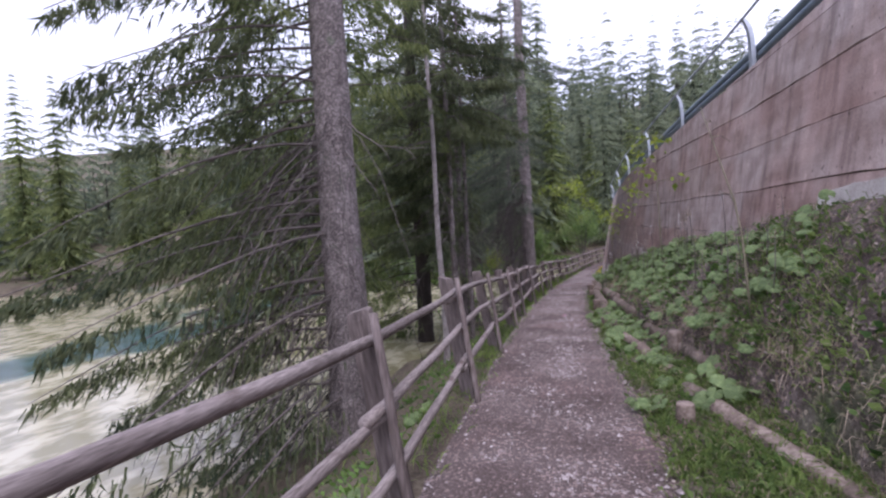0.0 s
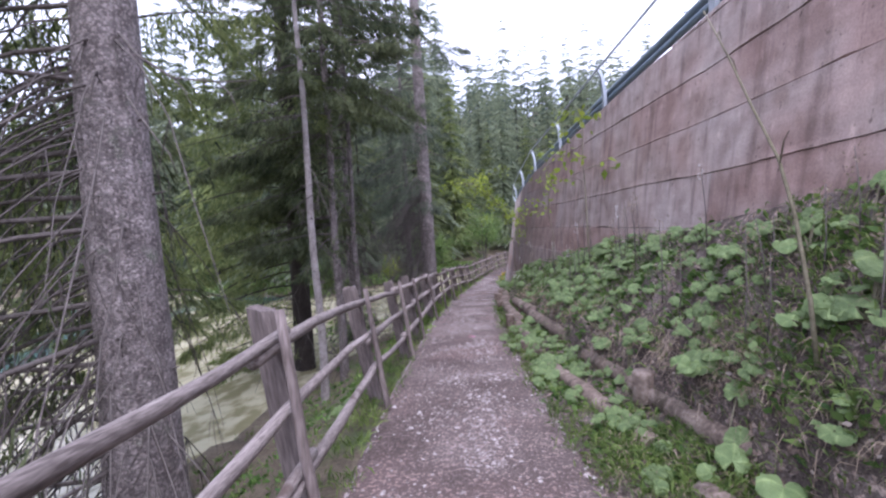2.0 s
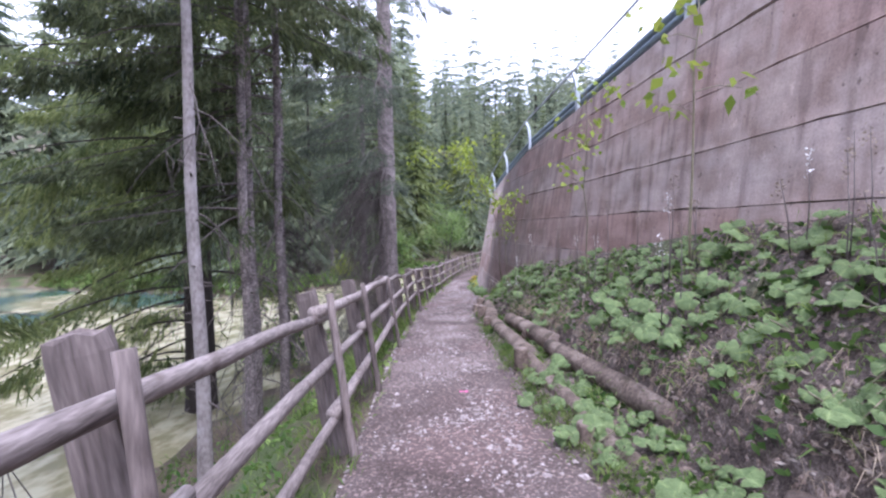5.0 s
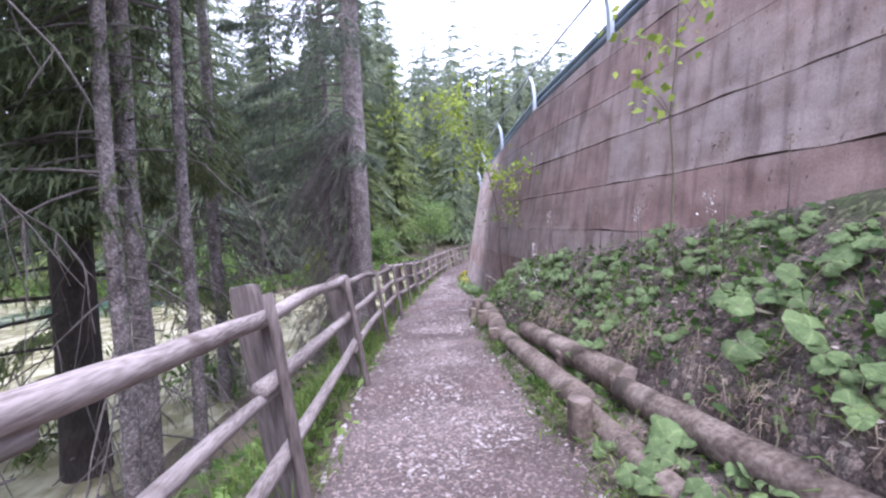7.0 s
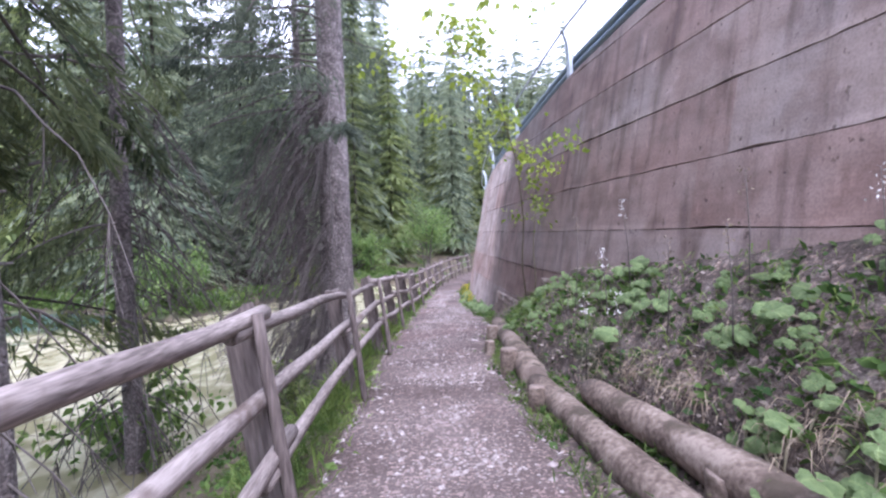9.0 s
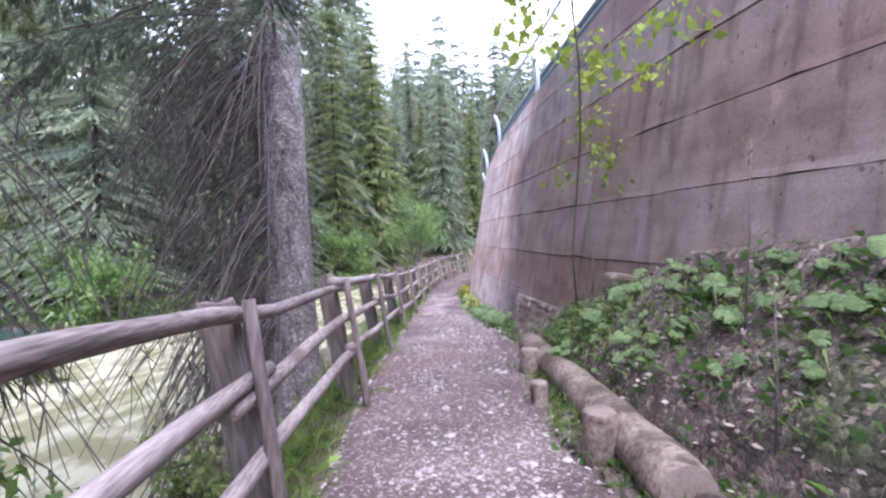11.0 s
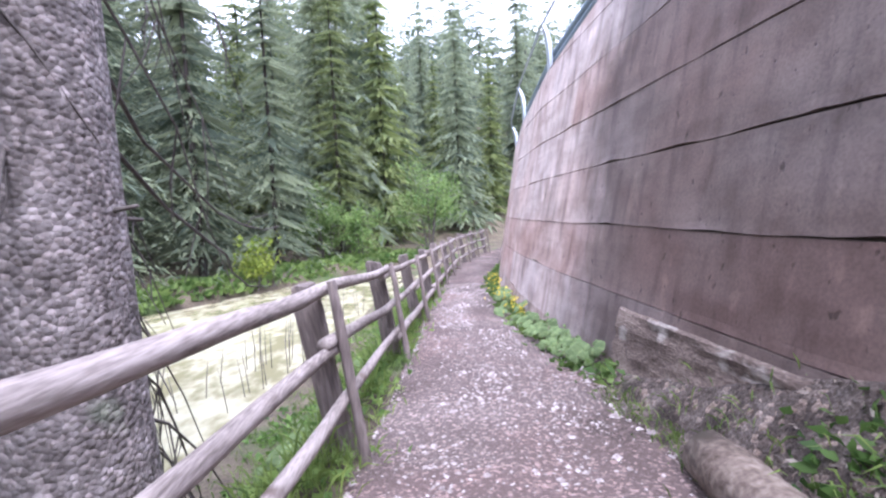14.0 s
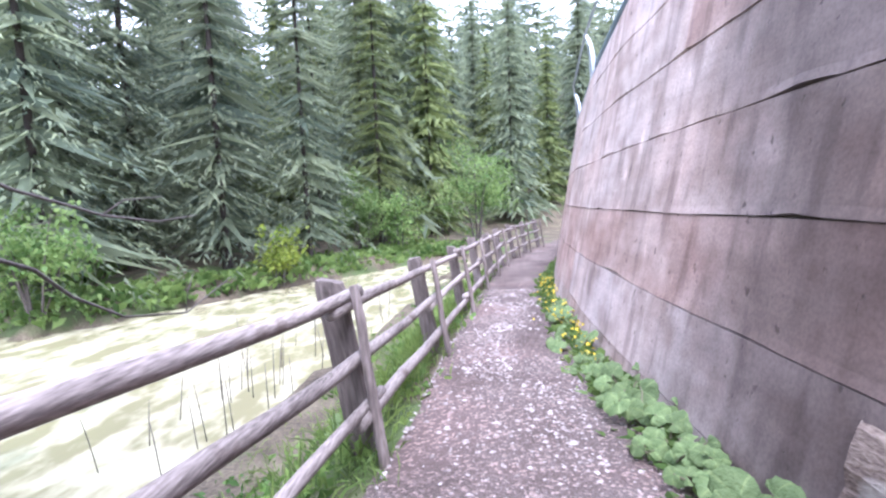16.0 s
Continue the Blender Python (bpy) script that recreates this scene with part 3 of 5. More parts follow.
def build_wall():
    ys = np.arange(-12, 58, 0.5)
    verts, faces = [], []
    for y in ys:
        low, top = float(path_z(y)) - 0.6, float(wall_top_z(y))
        verts += [(wall_x(y, low) + 0.03, y, low), (wall_x(y, top) + 0.03, y, top - 0.01), (wall_x(y, top) + 0.5, y, top - 0.01), (wall_x(y, low) + 0.7, y, low)]
    for i in range(len(ys) - 1):
        for k in range(4):
            a, b = 4 * i + k, 4 * i + (k + 1) % 4
            faces.append((a, b, b + 4, a + 4))
    faces += [(3, 2, 1, 0), tuple(4 * (len(ys) - 1) + k for k in range(4))]
    wall = tagged(mesh_object("wall_retaining", verts, faces, CONCRETE_CORE), "high retaining wall of reddish board-cast concrete courses", "wall", kind="structure")
    rng = random.Random(5)
    for row in range(len(JOINTS) - 1):
        edges = [-11.5 + rng.uniform(0, 2)]
        while edges[-1] < 52:
            edges.append(edges[-1] + rng.choice((3.6, 4.8, 6.0, 7.2)))
        for a, b in zip(edges[:-1], edges[1:]):
            z_low, z_up = JOINTS[row], JOINTS[row + 1]
            if z_up < bank_top_z((a + b) / 2) - 0.7 or z_low > wall_top_z(a) - 0.03:
                continue
            proud = rng.uniform(-0.004, 0.006)
            pv, pf = [], []
            n = int((b - a) / 0.13) + 2
            for i in range(n):
                y = a + 0.0008 + (b - a - 0.0016) * i / (n - 1)
                wave = 0.022 * noise.noise((y * 0.45, z_low, 5)), 0.022 * noise.noise((y * 0.45, z_up, 5))
                chip = 0.004 + 0.036 * max(0.0, noise.noise((y * 1.9, row * 3.7, 2))) + 0.009 * noise.noise((y * 8, row * 3.1, 9))
                lip = 0.002 + 0.010 * max(0.0, noise.noise((y * 1.3, row * 5.3, 4))) + 0.004 * noise.noise((y * 9, row, 7))
                # back-bottom, front-bottom, swell, front-top, back-top; the foot of each course stands a little proud
                for x_out, z in ((-0.05, z_low + wave[0] + chip * 0.4), (proud + lip, z_low + wave[0] + chip), (proud, z_low + wave[0] + 0.05 + chip), (proud, z_up + wave[1] - 0.004), (-0.05, z_up + wave[1] - 0.004)):
                    z = min(z, float(wall_top_z(y)) - 0.0005 * (z_up - z))
                    pv.append((wall_x(y, z) - x_out, y, z))
            for i in range(n - 1):
                for k in range(5):
                    p, q = 5 * i + k, 5 * i + (k + 1) % 5
                    pf.append((p, q, q + 5, p + 5))
            pf += [(4, 3, 2, 1, 0), tuple(5 * (n - 1) + k for k in range(5))]
            mesh_object("panel", pv, pf, CONCRETE, parent=wall)
    # rough footing where the foot of the wall is laid bare
    for a, b, up in ((18.6, 21.26, -0.40), (16.9, 18.5, 0.10)):
        pv, pf, n, m = [], [], 60, 12
        for i in range(n):
            y = a + (b - a) * i / (n - 1)
            low = float(bank_top_z(y)) - 0.25
            high = up + (0.012 if b > 20 else 0.05) * noise.noise((y * 1.5, 3, 3)) + 0.008 * noise.noise((y * 9, 3, 3))
            for k in range(m):
                z = low + (high - low) * k / (m - 1)
                out = 0.034 - 0.012 * k / (m - 1) + 0.022 * noise.noise((y * 0.8, z * 14, 1)) + 0.012 * noise.noise((y * 5, z * 20, 3)) if k < m - 1 and i < n - 1 else -0.05
                pv.append((wall_x(y, z) - out, y, z))
        for i in range(n - 1):
            for k in range(m - 1):
                q = i * m + k
                pf.append((q, q + m, q + m + 1, q + 1))
        mesh_object("footing", pv, pf, ROUGH_CONCRETE, parent=wall)
    pv, pf = [], []
    for y in np.linspace(4.3, 5.5, 9):
        z0 = float(bank_top_z(y))
        for dx, z in ((0.02, z0 - 0.1), (-0.05, z0 - 0.1), (-0.045, z0 + 0.16 + 0.02 * noise.noise((y * 5, 0, 0))), (0.02, z0 + 0.17)):
            pv.append((wall_x(y, z) + dx, y, z))
    for i in range(8):
        for k in range(4):
            p, q = 4 * i + k, 4 * i + (k + 1) % 4
            pf.append((p, q, q + 4, p + 4))
    pf += [(3, 2, 1, 0), (32, 33, 34, 35)]
    mesh_object("plaster_patch", pv, pf, PALE, parent=wall)


build_wall()


# ---- guard rail on the wall ----
def build_guard_rail():
    rail = tagged(holder("guard_rail"), "blue-grey steel guard rail on curved plate posts atop the wall", "guard rail")
    spots = [-6.0, -2.4, 1.2, 4.7, 8.2, 11.8, 15.5, 18.8, 22.2, 25.2, 27.7, 30.6, 33.6, 36.6]
    # one post: a tapered plate with a flange, its head bent towards the road
    prof = [(0.0, 0.15, 0.0), (0.3, 0.145, 0.0), (0.55, 0.13, -0.012), (0.7, 0.11, -0.035), (0.82, 0.08, -0.08), (0.88, 0.05, -0.125)]
    pv, pf = [], []
    for z, w, dx in prof:
        pv += [(dx - 0.008, -w / 2, z), (dx - 0.008, w / 2, z), (dx + 0.05, w / 2, z), (dx + 0.05, w / 2 - 0.012, z), (dx + 0.006, w / 2 - 0.012, z), (dx + 0.006, -w / 2 + 0.012, z), (dx + 0.05, -w / 2 + 0.012, z), (dx + 0.05, -w / 2, z)]
    for i in range(len(prof) - 1):
        for k in range(8):
            a, b = 8 * i + k, 8 * i + (k + 1) % 8
            pf.append((a, b, b + 8, a + 8))
    pf += [tuple(range(8))[::-1], tuple(8 * (len(prof) - 1) + k for k in range(8))]
    first = None
    for y in spots:
        at = pose(float(wall_top_x(y)) + 0.03, y, float(wall_top_z(y)) - 0.12)
        if first is None:
            first = mesh_object("post", pv, pf, STEEL, parent=rail)
            first.matrix_basis = at
        else:
            same_mesh("post", first.data, rail, at)
    ys = np.arange(-6, 36.7, 0.6)
    for dz, dx, r, mat in ((0.82, -0.10, 0.02, STEEL), (0.38, 0.11, 0.055, BLUESTEEL), (0.26, 0.11, 0.05, BLUESTEEL)):
        t = Tubes()
        t.add([(float(wall_top_x(y)) + 0.03 + dx, y, float(wall_top_z(y)) - 0.08 + dz) for y in ys], [r] * len(ys), 8)
        t.make("rail" if r < 0.03 else "beam", mat, rail)


build_guard_rail()
road = []
for y in np.arange(-60, 58, 1.0):
    road += [(float(wall_top_x(y)) + 0.9, y, float(wall_top_z(y)) - 0.02), (float(wall_top_x(y)) + 6.5, y, float(wall_top_z(y)) + 0.14)]
tagged(mesh_object("road", road, [(2 * i, 2 * i + 1, 2 * i + 3, 2 * i + 2) for i in range(len(road) // 2 - 1)], ASPHALT), "grey asphalt road above the wall", "road", kind="structure")


# ---- wooden fence ----
rail_lift = (
    table((0, -0.05), (2.5, -0.065), (4.6, -0.09), (5.8, -0.028), (7.6, -0.03), (9.5, -0.04), (11.2, -0.02), (12, 0.03), (13.7, 0.06), (15.8, 0.07), (16.3, 0.015), (17.6, 0.055), (20.4, 0.06), (21.9, 0.015), (30, 0.01)),
    table((0, -0.16), (1.7, -0.15), (4.5, -0.095), (6.5, -0.01), (7.2, -0.04), (8.9, -0.02), (11.2, 0.0), (12.7, 0.07), (15.4, 0.13), (16.3, 0.11), (17.4, 0.15), (20.7, 0.11), (21.8, 0.06), (30, 0.05)),
    table((0, -0.16), (2.4, -0.144), (4.2, -0.09), (5.9, -0.08), (7.3, 0.02), (8.2, -0.02), (11.2, 0.02), (13.2, 0.145), (13.7, 0.18), (16.6, 0.23), (17.5, 0.26), (19.8, 0.18), (21.2, 0.18), (23.5, 0.1), (30, 0.1)))
FENCE = [(-1.02, -4.2), (-1.02, -2.0), (-1.08, 0.3), (-1.15, 2.48), (-1.31, 4.9), (-1.45, 7.3), (-1.49, 9.5), (-1.52, 11.18), (-1.49, 13.47), (-1.46, 15.85), (-1.33, 17.9), (-1.2, 20.05), (-1.0, 22.1), (-0.76, 24.2), (-0.5, 26.2), (-0.22, 28.3), (0.1, 30.3), (0.45, 32.3), (0.95, 34.2), (1.5, 36.0), (2.2, 37.8)]


def fence_post(rng, h):
    """A split half-log with a slanted, weathered head."""
    w, d = rng.uniform(0.145, 0.175), rng.uniform(0.10, 0.13)
    outline = [(-0.5, 0.0), (-0.42, 0.45), (-0.2, 0.5), (0.2, 0.5), (0.42, 0.42), (0.5, 0.0), (0.44, -0.42), (0.2, -0.5), (-0.2, -0.5), (-0.44, -0.42)]
    v, f = [], []
    slant = rng.uniform(-0.25, 0.25)
    levels = [-0.4, 0.0, 0.3, 0.6, 0.9, h - 0.05, h]
    for i, z in enumerate(levels):
        k = 0.9 if i == len(levels) - 1 else 1 + 0.04 * rng.uniform(-1, 1)
        for x, y in outline:
            zz = z + (slant * x * w * 1.5 if i >= len(levels) - 2 else 0) + (0.012 * rng.uniform(-1, 1) if i == len(levels) - 1 else 0)
            v.append((x * w * k + 0.004 * rng.uniform(-1, 1), y * d * k + 0.004 * rng.uniform(-1, 1), zz))
    n = len(outline)
    for i in range(len(levels) - 1):
        for k in range(n):
            a, b = n * i + k, n * i + (k + 1) % n
            f.append((a, b, b + n, a + n))
    f.append(tuple(n * (len(levels) - 1) + k for k in range(n)))
    return v, f


def build_fence():
    rng = random.Random(8)
    fence = tagged(holder("fence"), "rustic fence of weathered round rails, split posts and thin uprights", "fence")
    drops = (0.115, 0.475, 0.83)
    for i, (x, y) in enumerate(FENCE):
        nx, ny = FENCE[min(i + 1, len(FENCE) - 1)]
        px, py = FENCE[max(i - 1, 0)]
        yaw = math.degrees(math.atan2(ny - py, nx - px)) - 90
        top = float(fence_top_z(y))
        foot = min(float(path_z(y)), top - 1.05) - 0.02
        v, f = fence_post(rng, top - foot + rng.uniform(-0.03, 0.03))
        p = mesh_object("post", v, f, POSTWOOD, parent=fence)
        p.matrix_basis = pose(x - 0.165 + 0.15 * (top - foot), y + 0.17, foot, rng.uniform(-1, 2), rng.uniform(-10, -7), yaw + rng.uniform(-12, 12))
        t = Tubes()
        lean = rng.uniform(-0.03, 0.03)
        n = 7
        t.add([(x + 0.02 + 0.15 * (top - foot) * (1 - k / (n - 1)) + lean * 0.3 * k / (n - 1) + 0.006 * rng.uniform(-1, 1), y - 0.10 + (0.06 + lean) * k / (n - 1), foot - 0.1 + (top - foot + 0.1) * k / (n - 1)) for k in range(n)],
              [0.034 - 0.008 * k / (n - 1) for k in range(n)], 7, 0.08, rng=rng)
        t.make("upright", POSTWOOD, fence)
    for row, drop in enumerate(drops):
        start = row % 2
        i = 0
        while i < len(FENCE) - 1:
            j = min(len(FENCE) - 1, i + (1 if (i == 0 and start) else 2))
            a, b = FENCE[i], FENCE[j]
            pts, rad = [], []
            r0, r1 = rng.uniform(0.036, 0.043), rng.uniform(0.029, 0.035)
            if 8 < a[1] < 13:
                r0, r1 = r0 * 1.12, r1 * 1.15
            n = 15
            lift = 0.026 if (i // 2) % 2 else -0.022
            for k in range(n):
                u = -0.05 + 1.10 * k / (n - 1)
                y = a[1] + (b[1] - a[1]) * u
                x = np.interp(y, [p[1] for p in FENCE], [p[0] for p in FENCE])
                z = float(fence_top_z(y)) - drop + float(rail_lift[row](y)) + lift * (2 * abs(u - 0.5)) ** 3
                pts.append((x - 0.065 + 0.15 * drop + 0.010 * noise.noise((y * 1.2, row, i)), y, z + 0.016 * noise.noise((y * 1.1, row + 9, i))))
                rad.append((r0 + (r1 - r0) * k / (n - 1)) * (1 + 0.05 * noise.noise((y * 5, row, 3))))
            Tubes().add(pts, rad, 12, 0.025, rng=rng).make("rail", RAILWOOD, fence)
            i = j


build_fence()


# ---- logs and stakes holding the bank ----
def log_between(a, b, r0, r1, rng, name="log", label="weathered debarked log lying along the foot of the bank"):
    a, b = Vector(a), Vector(b)
    n = 18
    t = Tubes()
    pts, rad = [], []
    for k in range(n):
        u = k / (n - 1)
        p = a.lerp(b, u)
        p += Vector((0.02 * noise.noise((u * 3, a.y, 0)), 0, 0.015 * noise.noise((u * 4, a.y, 4))))
        pts.append(p)
        rad.append((r0 + (r1 - r0) * u) * (1 + 0.10 * noise.noise((u * 6, a.y, 8))) * (0.93 if k in (0, n - 1) else 1))
    t.add(pts, rad, 14, 0.05, rng=rng)
    ob = t.make(name, LOGWOOD)
    ob.data.materials.append(CUTWOOD)
    for poly in ob.data.polygons[-2:]:
        poly.material_index = 1
        poly.use_smooth = False
    return tagged(ob, label, "log")


def stake(x, y, h, r, rng, lean=(0, 0)):
    z = ground_z(x, y)
    t = Tubes()
    t.add([(x, y, z - 0.3), (x + lean[0] * 0.5, y + lean[1] * 0.5, z + h * 0.5), (x + lean[0], y + lean[1], z + h - 0.02), (x + lean[0], y + lean[1], z + h)], [r * 1.02, r, r * 0.98, r * 0.9], 12, 0.04, rng=rng)
    ob = t.make("wooden_stake", LOGWOOD)
    ob.data.materials.append(CUTWOOD)
    ob.data.polygons[-1].material_index = 1
    return tagged(ob, "short round wooden stake holding a log in place", "stake", "bank stakes")


rng_log = random.Random(21)


def g(y):
    return float(path_z(y))


for a, b, r0, r1, up in (((1.0, 5.3), (1.6, 2.6), 0.10, 0.09, 0.08), ((0.56, 8.6), (0.98, 6.0), 0.085, 0.10, 0.06), ((0.34, 15.75), (0.47, 12.35), 0.115, 0.13, 0.08), ((0.42, 12.3), (0.55, 9.2), 0.10, 0.09, 0.05), ((0.63, 19.6), (0.36, 15.9), 0.135, 0.15, 0.10)):
    log_between((a[0], a[1], g(a[1]) + up), (b[0], b[1], g(b[1]) + up), r0, r1, rng_log)
for a, b, r0, r1 in (((1.08, 8.4), (1.42, 5.4), 0.09, 0.10), ((0.66, 15.0), (0.84, 12.2), 0.11, 0.13), ((0.76, 12.2), (1.06, 9.4), 0.10, 0.12)):
    log_between((a[0] - 0.06, a[1], g(a[1]) + 0.22), (b[0] - 0.06, b[1], g(b[1]) + 0.26), r0, r1, rng_log, label="weathered log holding the upper step of the bank")
for x, y, h, r in ((0.20, 15.2, 0.2, 0.07), (0.27, 11.85, 0.26, 0.085), (0.36, 18.5, 0.25, 0.095), (0.22, 16.5, 0.28, 0.10), (1.14, 6.7, 0.26, 0.10), (0.66, 13.4, 0.14, 0.11), (0.36, 9.6, 0.16, 0.07), (0.82, 4.4, 0.18, 0.08), (0.16, 17.5, 0.2, 0.07)):
    stake(x, y, h, r, rng_log)


# ---- trees ----
def trunk_mesh(h, r, rng, lean=(0.0, 0.0), flare=1.5, sides=20, rings=26):
    v, f = [], []
    for i in range(rings):
        u = (i / (rings - 1)) ** 1.6
        z = -0.5 + (h + 0.5) * u
        k = max(0.0, z)
        rr = r * (1 - 0.93 * k / h) * (1 + (flare - 1) * math.exp(-max(0, z + 0.2) * (2.6 if flare < 1.7 else 1.4)))
        cx, cy = lean[0] * k / h + 0.05 * noise.noise((z * 0.4, r * 9, 0)), lean[1] * k / h
        for s in range(sides):
            a = 2 * math.pi * s / sides
            lobes = 1 + 0.10 * math.exp(-max(0, z) * 2) * math.cos(a * 5 + r * 30) + 0.03 * noise.noise((math.cos(a) * 2, math.sin(a) * 2, z * 1.5))
            v.append((cx + rr * lobes * math.cos(a), cy + rr * lobes * math.sin(a), z))
    for i in range(rings - 1):
        for s in range(sides):
            a, b = i * sides + s, i * sides + (s + 1) % sides
            f.append((a, b, b + sides, a + sides))
    return v, f


def spruce(at, h, r, seed, low=1.5, reach=2.6, per_m=3.2, sprays=34, spray=0.2, leaf=None, bark=None, sector=None, dead=(0.3, 3.0, 0), lean=(0, 0), hang=0.55, label="tall spruce with drooping green branches", top=10.5, flip=6.5, group="spruces by the path", flare=None):
    """A spruce with trunk, drooping limbs, hanging needle sprays and dry lower twigs. top: up to what height the crown is dense."""
    leaf, bark = leaf or NEEDLE, bark or BARK
    rng, rn = random.Random(seed), np.random.default_rng(seed)
    root = tagged(holder("spruce_tree", at), label, "tree", group)
    v, f = trunk_mesh(h, r, rng, lean, flare or (1.5 if r > 0.2 else 1.15))
    mesh_object("trunk", v, f, bark, True, root)
    limbs, dry = Tubes(), Tubes()
    pos, way, size = [], [], []
    z = low
    while z < h * 0.97:
        dense = 1.0 if z < top else 0.3
        L = reach * (1 - 0.75 * max(0, z - low) / (h - low)) * rng.uniform(0.7, 1.1) * min(1.0, 0.65 + 0.2 * (z - low))
        a = rng.uniform(0, 2 * math.pi)
        if sector and rng.random() < sector[2] and z < sector[3]:
            a = math.radians(rng.gauss(sector[0], sector[1]))
        if math.cos(a) > 0.25 and z < flip:
            a = math.pi - a
        c, s = math.cos(a), math.sin(a)
        rise, droop = rng.uniform(-0.1, 0.12), rng.uniform(0.25, hang)
        rt = r * (1 - 0.93 * z / h)
        lx, ly = lean[0] * z / h, lean[1] * z / h
        pts = []
        for k in range(7):
            q = k / 6
            d = rt * 0.7 + L * q
            pts.append(Vector((lx + c * d + 0.05 * rng.uniform(-1, 1) * q, ly + s * d + 0.05 * rng.uniform(-1, 1) * q, z + L * (rise * q - droop * q * q + 0.10 * q ** 4))))
        limbs.add(pts, [max(0.005, 0.019 * (1 - 0.85 * k / 6) * (0.5 + L / 4)) for k in range(7)], 5, cap=False)
        n = int(sprays * 3.4 * L / 2 * dense)
        for _ in range(n):
            q = rng.uniform(0.12, 1.0) ** 0.8
            k = min(5, int(q * 6))
            p = pts[k].lerp(pts[k + 1], q * 6 - k)
            side = rng.choice((-1, 1)) * rng.uniform(0.0, 0.42) * L * (1.05 - q) * 0.8
            p = p + Vector((-s * side, c * side, -abs(side) * rng.uniform(0.25, 0.9) - rng.uniform(0, 0.12)))
            sg = 1 if side > 0 else -1
            w = Vector((c * 0.45 - s * sg * 0.5, s * 0.45 + c * sg * 0.5, -rng.uniform(0.25, 1.5))).normalized()
            pos.append(p)
            way.append(w)
            size.append(spray * rng.uniform(0.6, 1.5))
        z += rng.uniform(0.5, 1.5) / per_m / dense
    pos, way, size = np.array(pos), np.array(way), np.array(size)
    # each spray is a spine of needle tufts: one long blade and two side blades
    v1, f1 = blades(pos, way, size, size * 0.13, rn, needle=True)
    out_v, out_f = [v1], [f1]
    for _ in range(2):
        jit = way + rn.normal(0, 0.5, way.shape)
        jit /= np.linalg.norm(jit, axis=1, keepdims=True)
        v2, f2 = blades(pos + way * (size * rn.uniform(0.1, 0.5, len(size)))[:, None], jit, size * 0.6, size * 0.11, rn, needle=True)
        out_f.append(f2 + sum(len(q) for q in out_v))
        out_v.append(v2)
    fast_object("foliage", np.concatenate(out_v), np.concatenate(out_f), leaf, root)
    limbs.make("limbs", TWIG if bark is not DARKBARK else DARKBARK, root)
    lo, hi, count = dead
    for _ in range(count):
        zz, a = rng.uniform(lo, hi), rng.uniform(0, 6.28)
        if sector:
            a = math.radians(rng.gauss(sector[0], sector[1]) if rng.random() < 0.93 else rng.gauss(95, 18))
        L = rng.uniform(0.5, 1.0) * reach * 0.75
        c, s = math.cos(a), math.sin(a)
        pts = []
        bend = rng.uniform(-0.5, 0.5)
        for k in range(6):
            q = k / 5
            pts.append(Vector((c * L * q * 0.8 - s * bend * q * q * L * 0.4 + rng.uniform(-0.03, 0.03), s * L * q * 0.8 + c * bend * q * q * L * 0.4 + rng.uniform(-0.03, 0.03), zz - L * (0.2 * q + (0.75 + 0.35 * bend) * q * q) + rng.uniform(-0.03, 0.03))))
        dry.add(pts, [0.011, 0.010, 0.008, 0.007, 0.005, 0.003], 4, cap=False)
        for _ in range(5):
            k = rng.randrange(1, 5)
            p = pts[k]
            w = Vector((rng.uniform(-0.4, 0.4), rng.uniform(-0.4, 0.4), -rng.uniform(0.5, 1.3))) * rng.uniform(0.3, 0.7)
            dry.add([p, p + w * 0.5 + Vector((rng.uniform(-0.05, 0.05), rng.uniform(-0.05, 0.05), 0)), p + w], [0.006, 0.005, 0.003], 3, cap=False)
    for _ in range(22):
        zz, a = rng.uniform(0.6, 4.5), rng.uniform(0, 6.28)
        rr = r * (1 - 0.93 * zz / h)
        p = Vector((math.cos(a) * rr * 0.9 + lean[0] * zz / h, math.sin(a) * rr * 0.9 + lean[1] * zz / h, zz))
        dry.add([p, p + Vector((math.cos(a), math.sin(a), rng.uniform(-0.3, 0.3))) * rng.uniform(0.05, 0.14)], [0.016, 0.007], 5)
    if dry.v:
        dry.make("dry_twigs", TWIG, root)
    return root


def base_at(x, y):
    return (x, y, ground_z(x, y) - 0.05)


spruce(base_at(-3.75, 6.95), 22, 0.37, 1, low=0.5, reach=5.3, per_m=4.8, sprays=50, spray=0.2, sector=(208, 50, 0.94, 11), dead=(0.5, 5.5, 130), label="large grey-barked spruce with drooping branches beside the fence")
bough = Tubes()
bough.add([(-3.5, 6.8, 3.55), (-3.2, 6.6, 3.25), (-2.75, 6.4, 2.95), (-2.3, 6.3, 2.85), (-1.95, 6.25, 2.82)], [0.016, 0.013, 0.010, 0.007, 0.004], 5)
bough.add([(-3.5, 6.8, 3.0), (-3.25, 6.6, 2.75), (-3.0, 6.5, 2.45), (-2.85, 6.45, 2.3)], [0.012, 0.010, 0.007, 0.004], 5)
for bx, by, bz in ((-2.75, 6.4, 2.95), (-2.3, 6.3, 2.85), (-3.0, 6.5, 2.45)):
    bough.add([(bx, by, bz), (bx + 0.12, by - 0.05, bz - 0.12), (bx + 0.2, by - 0.08, bz - 0.3)], [0.006, 0.005, 0.003], 4)
big = [o for o in scene.objects if o.name.startswith("spruce_tree") and o.parent is None][0]
dry_bough = bough.make("dry_bough", TWIG, big)
dry_bough.location = -big.location
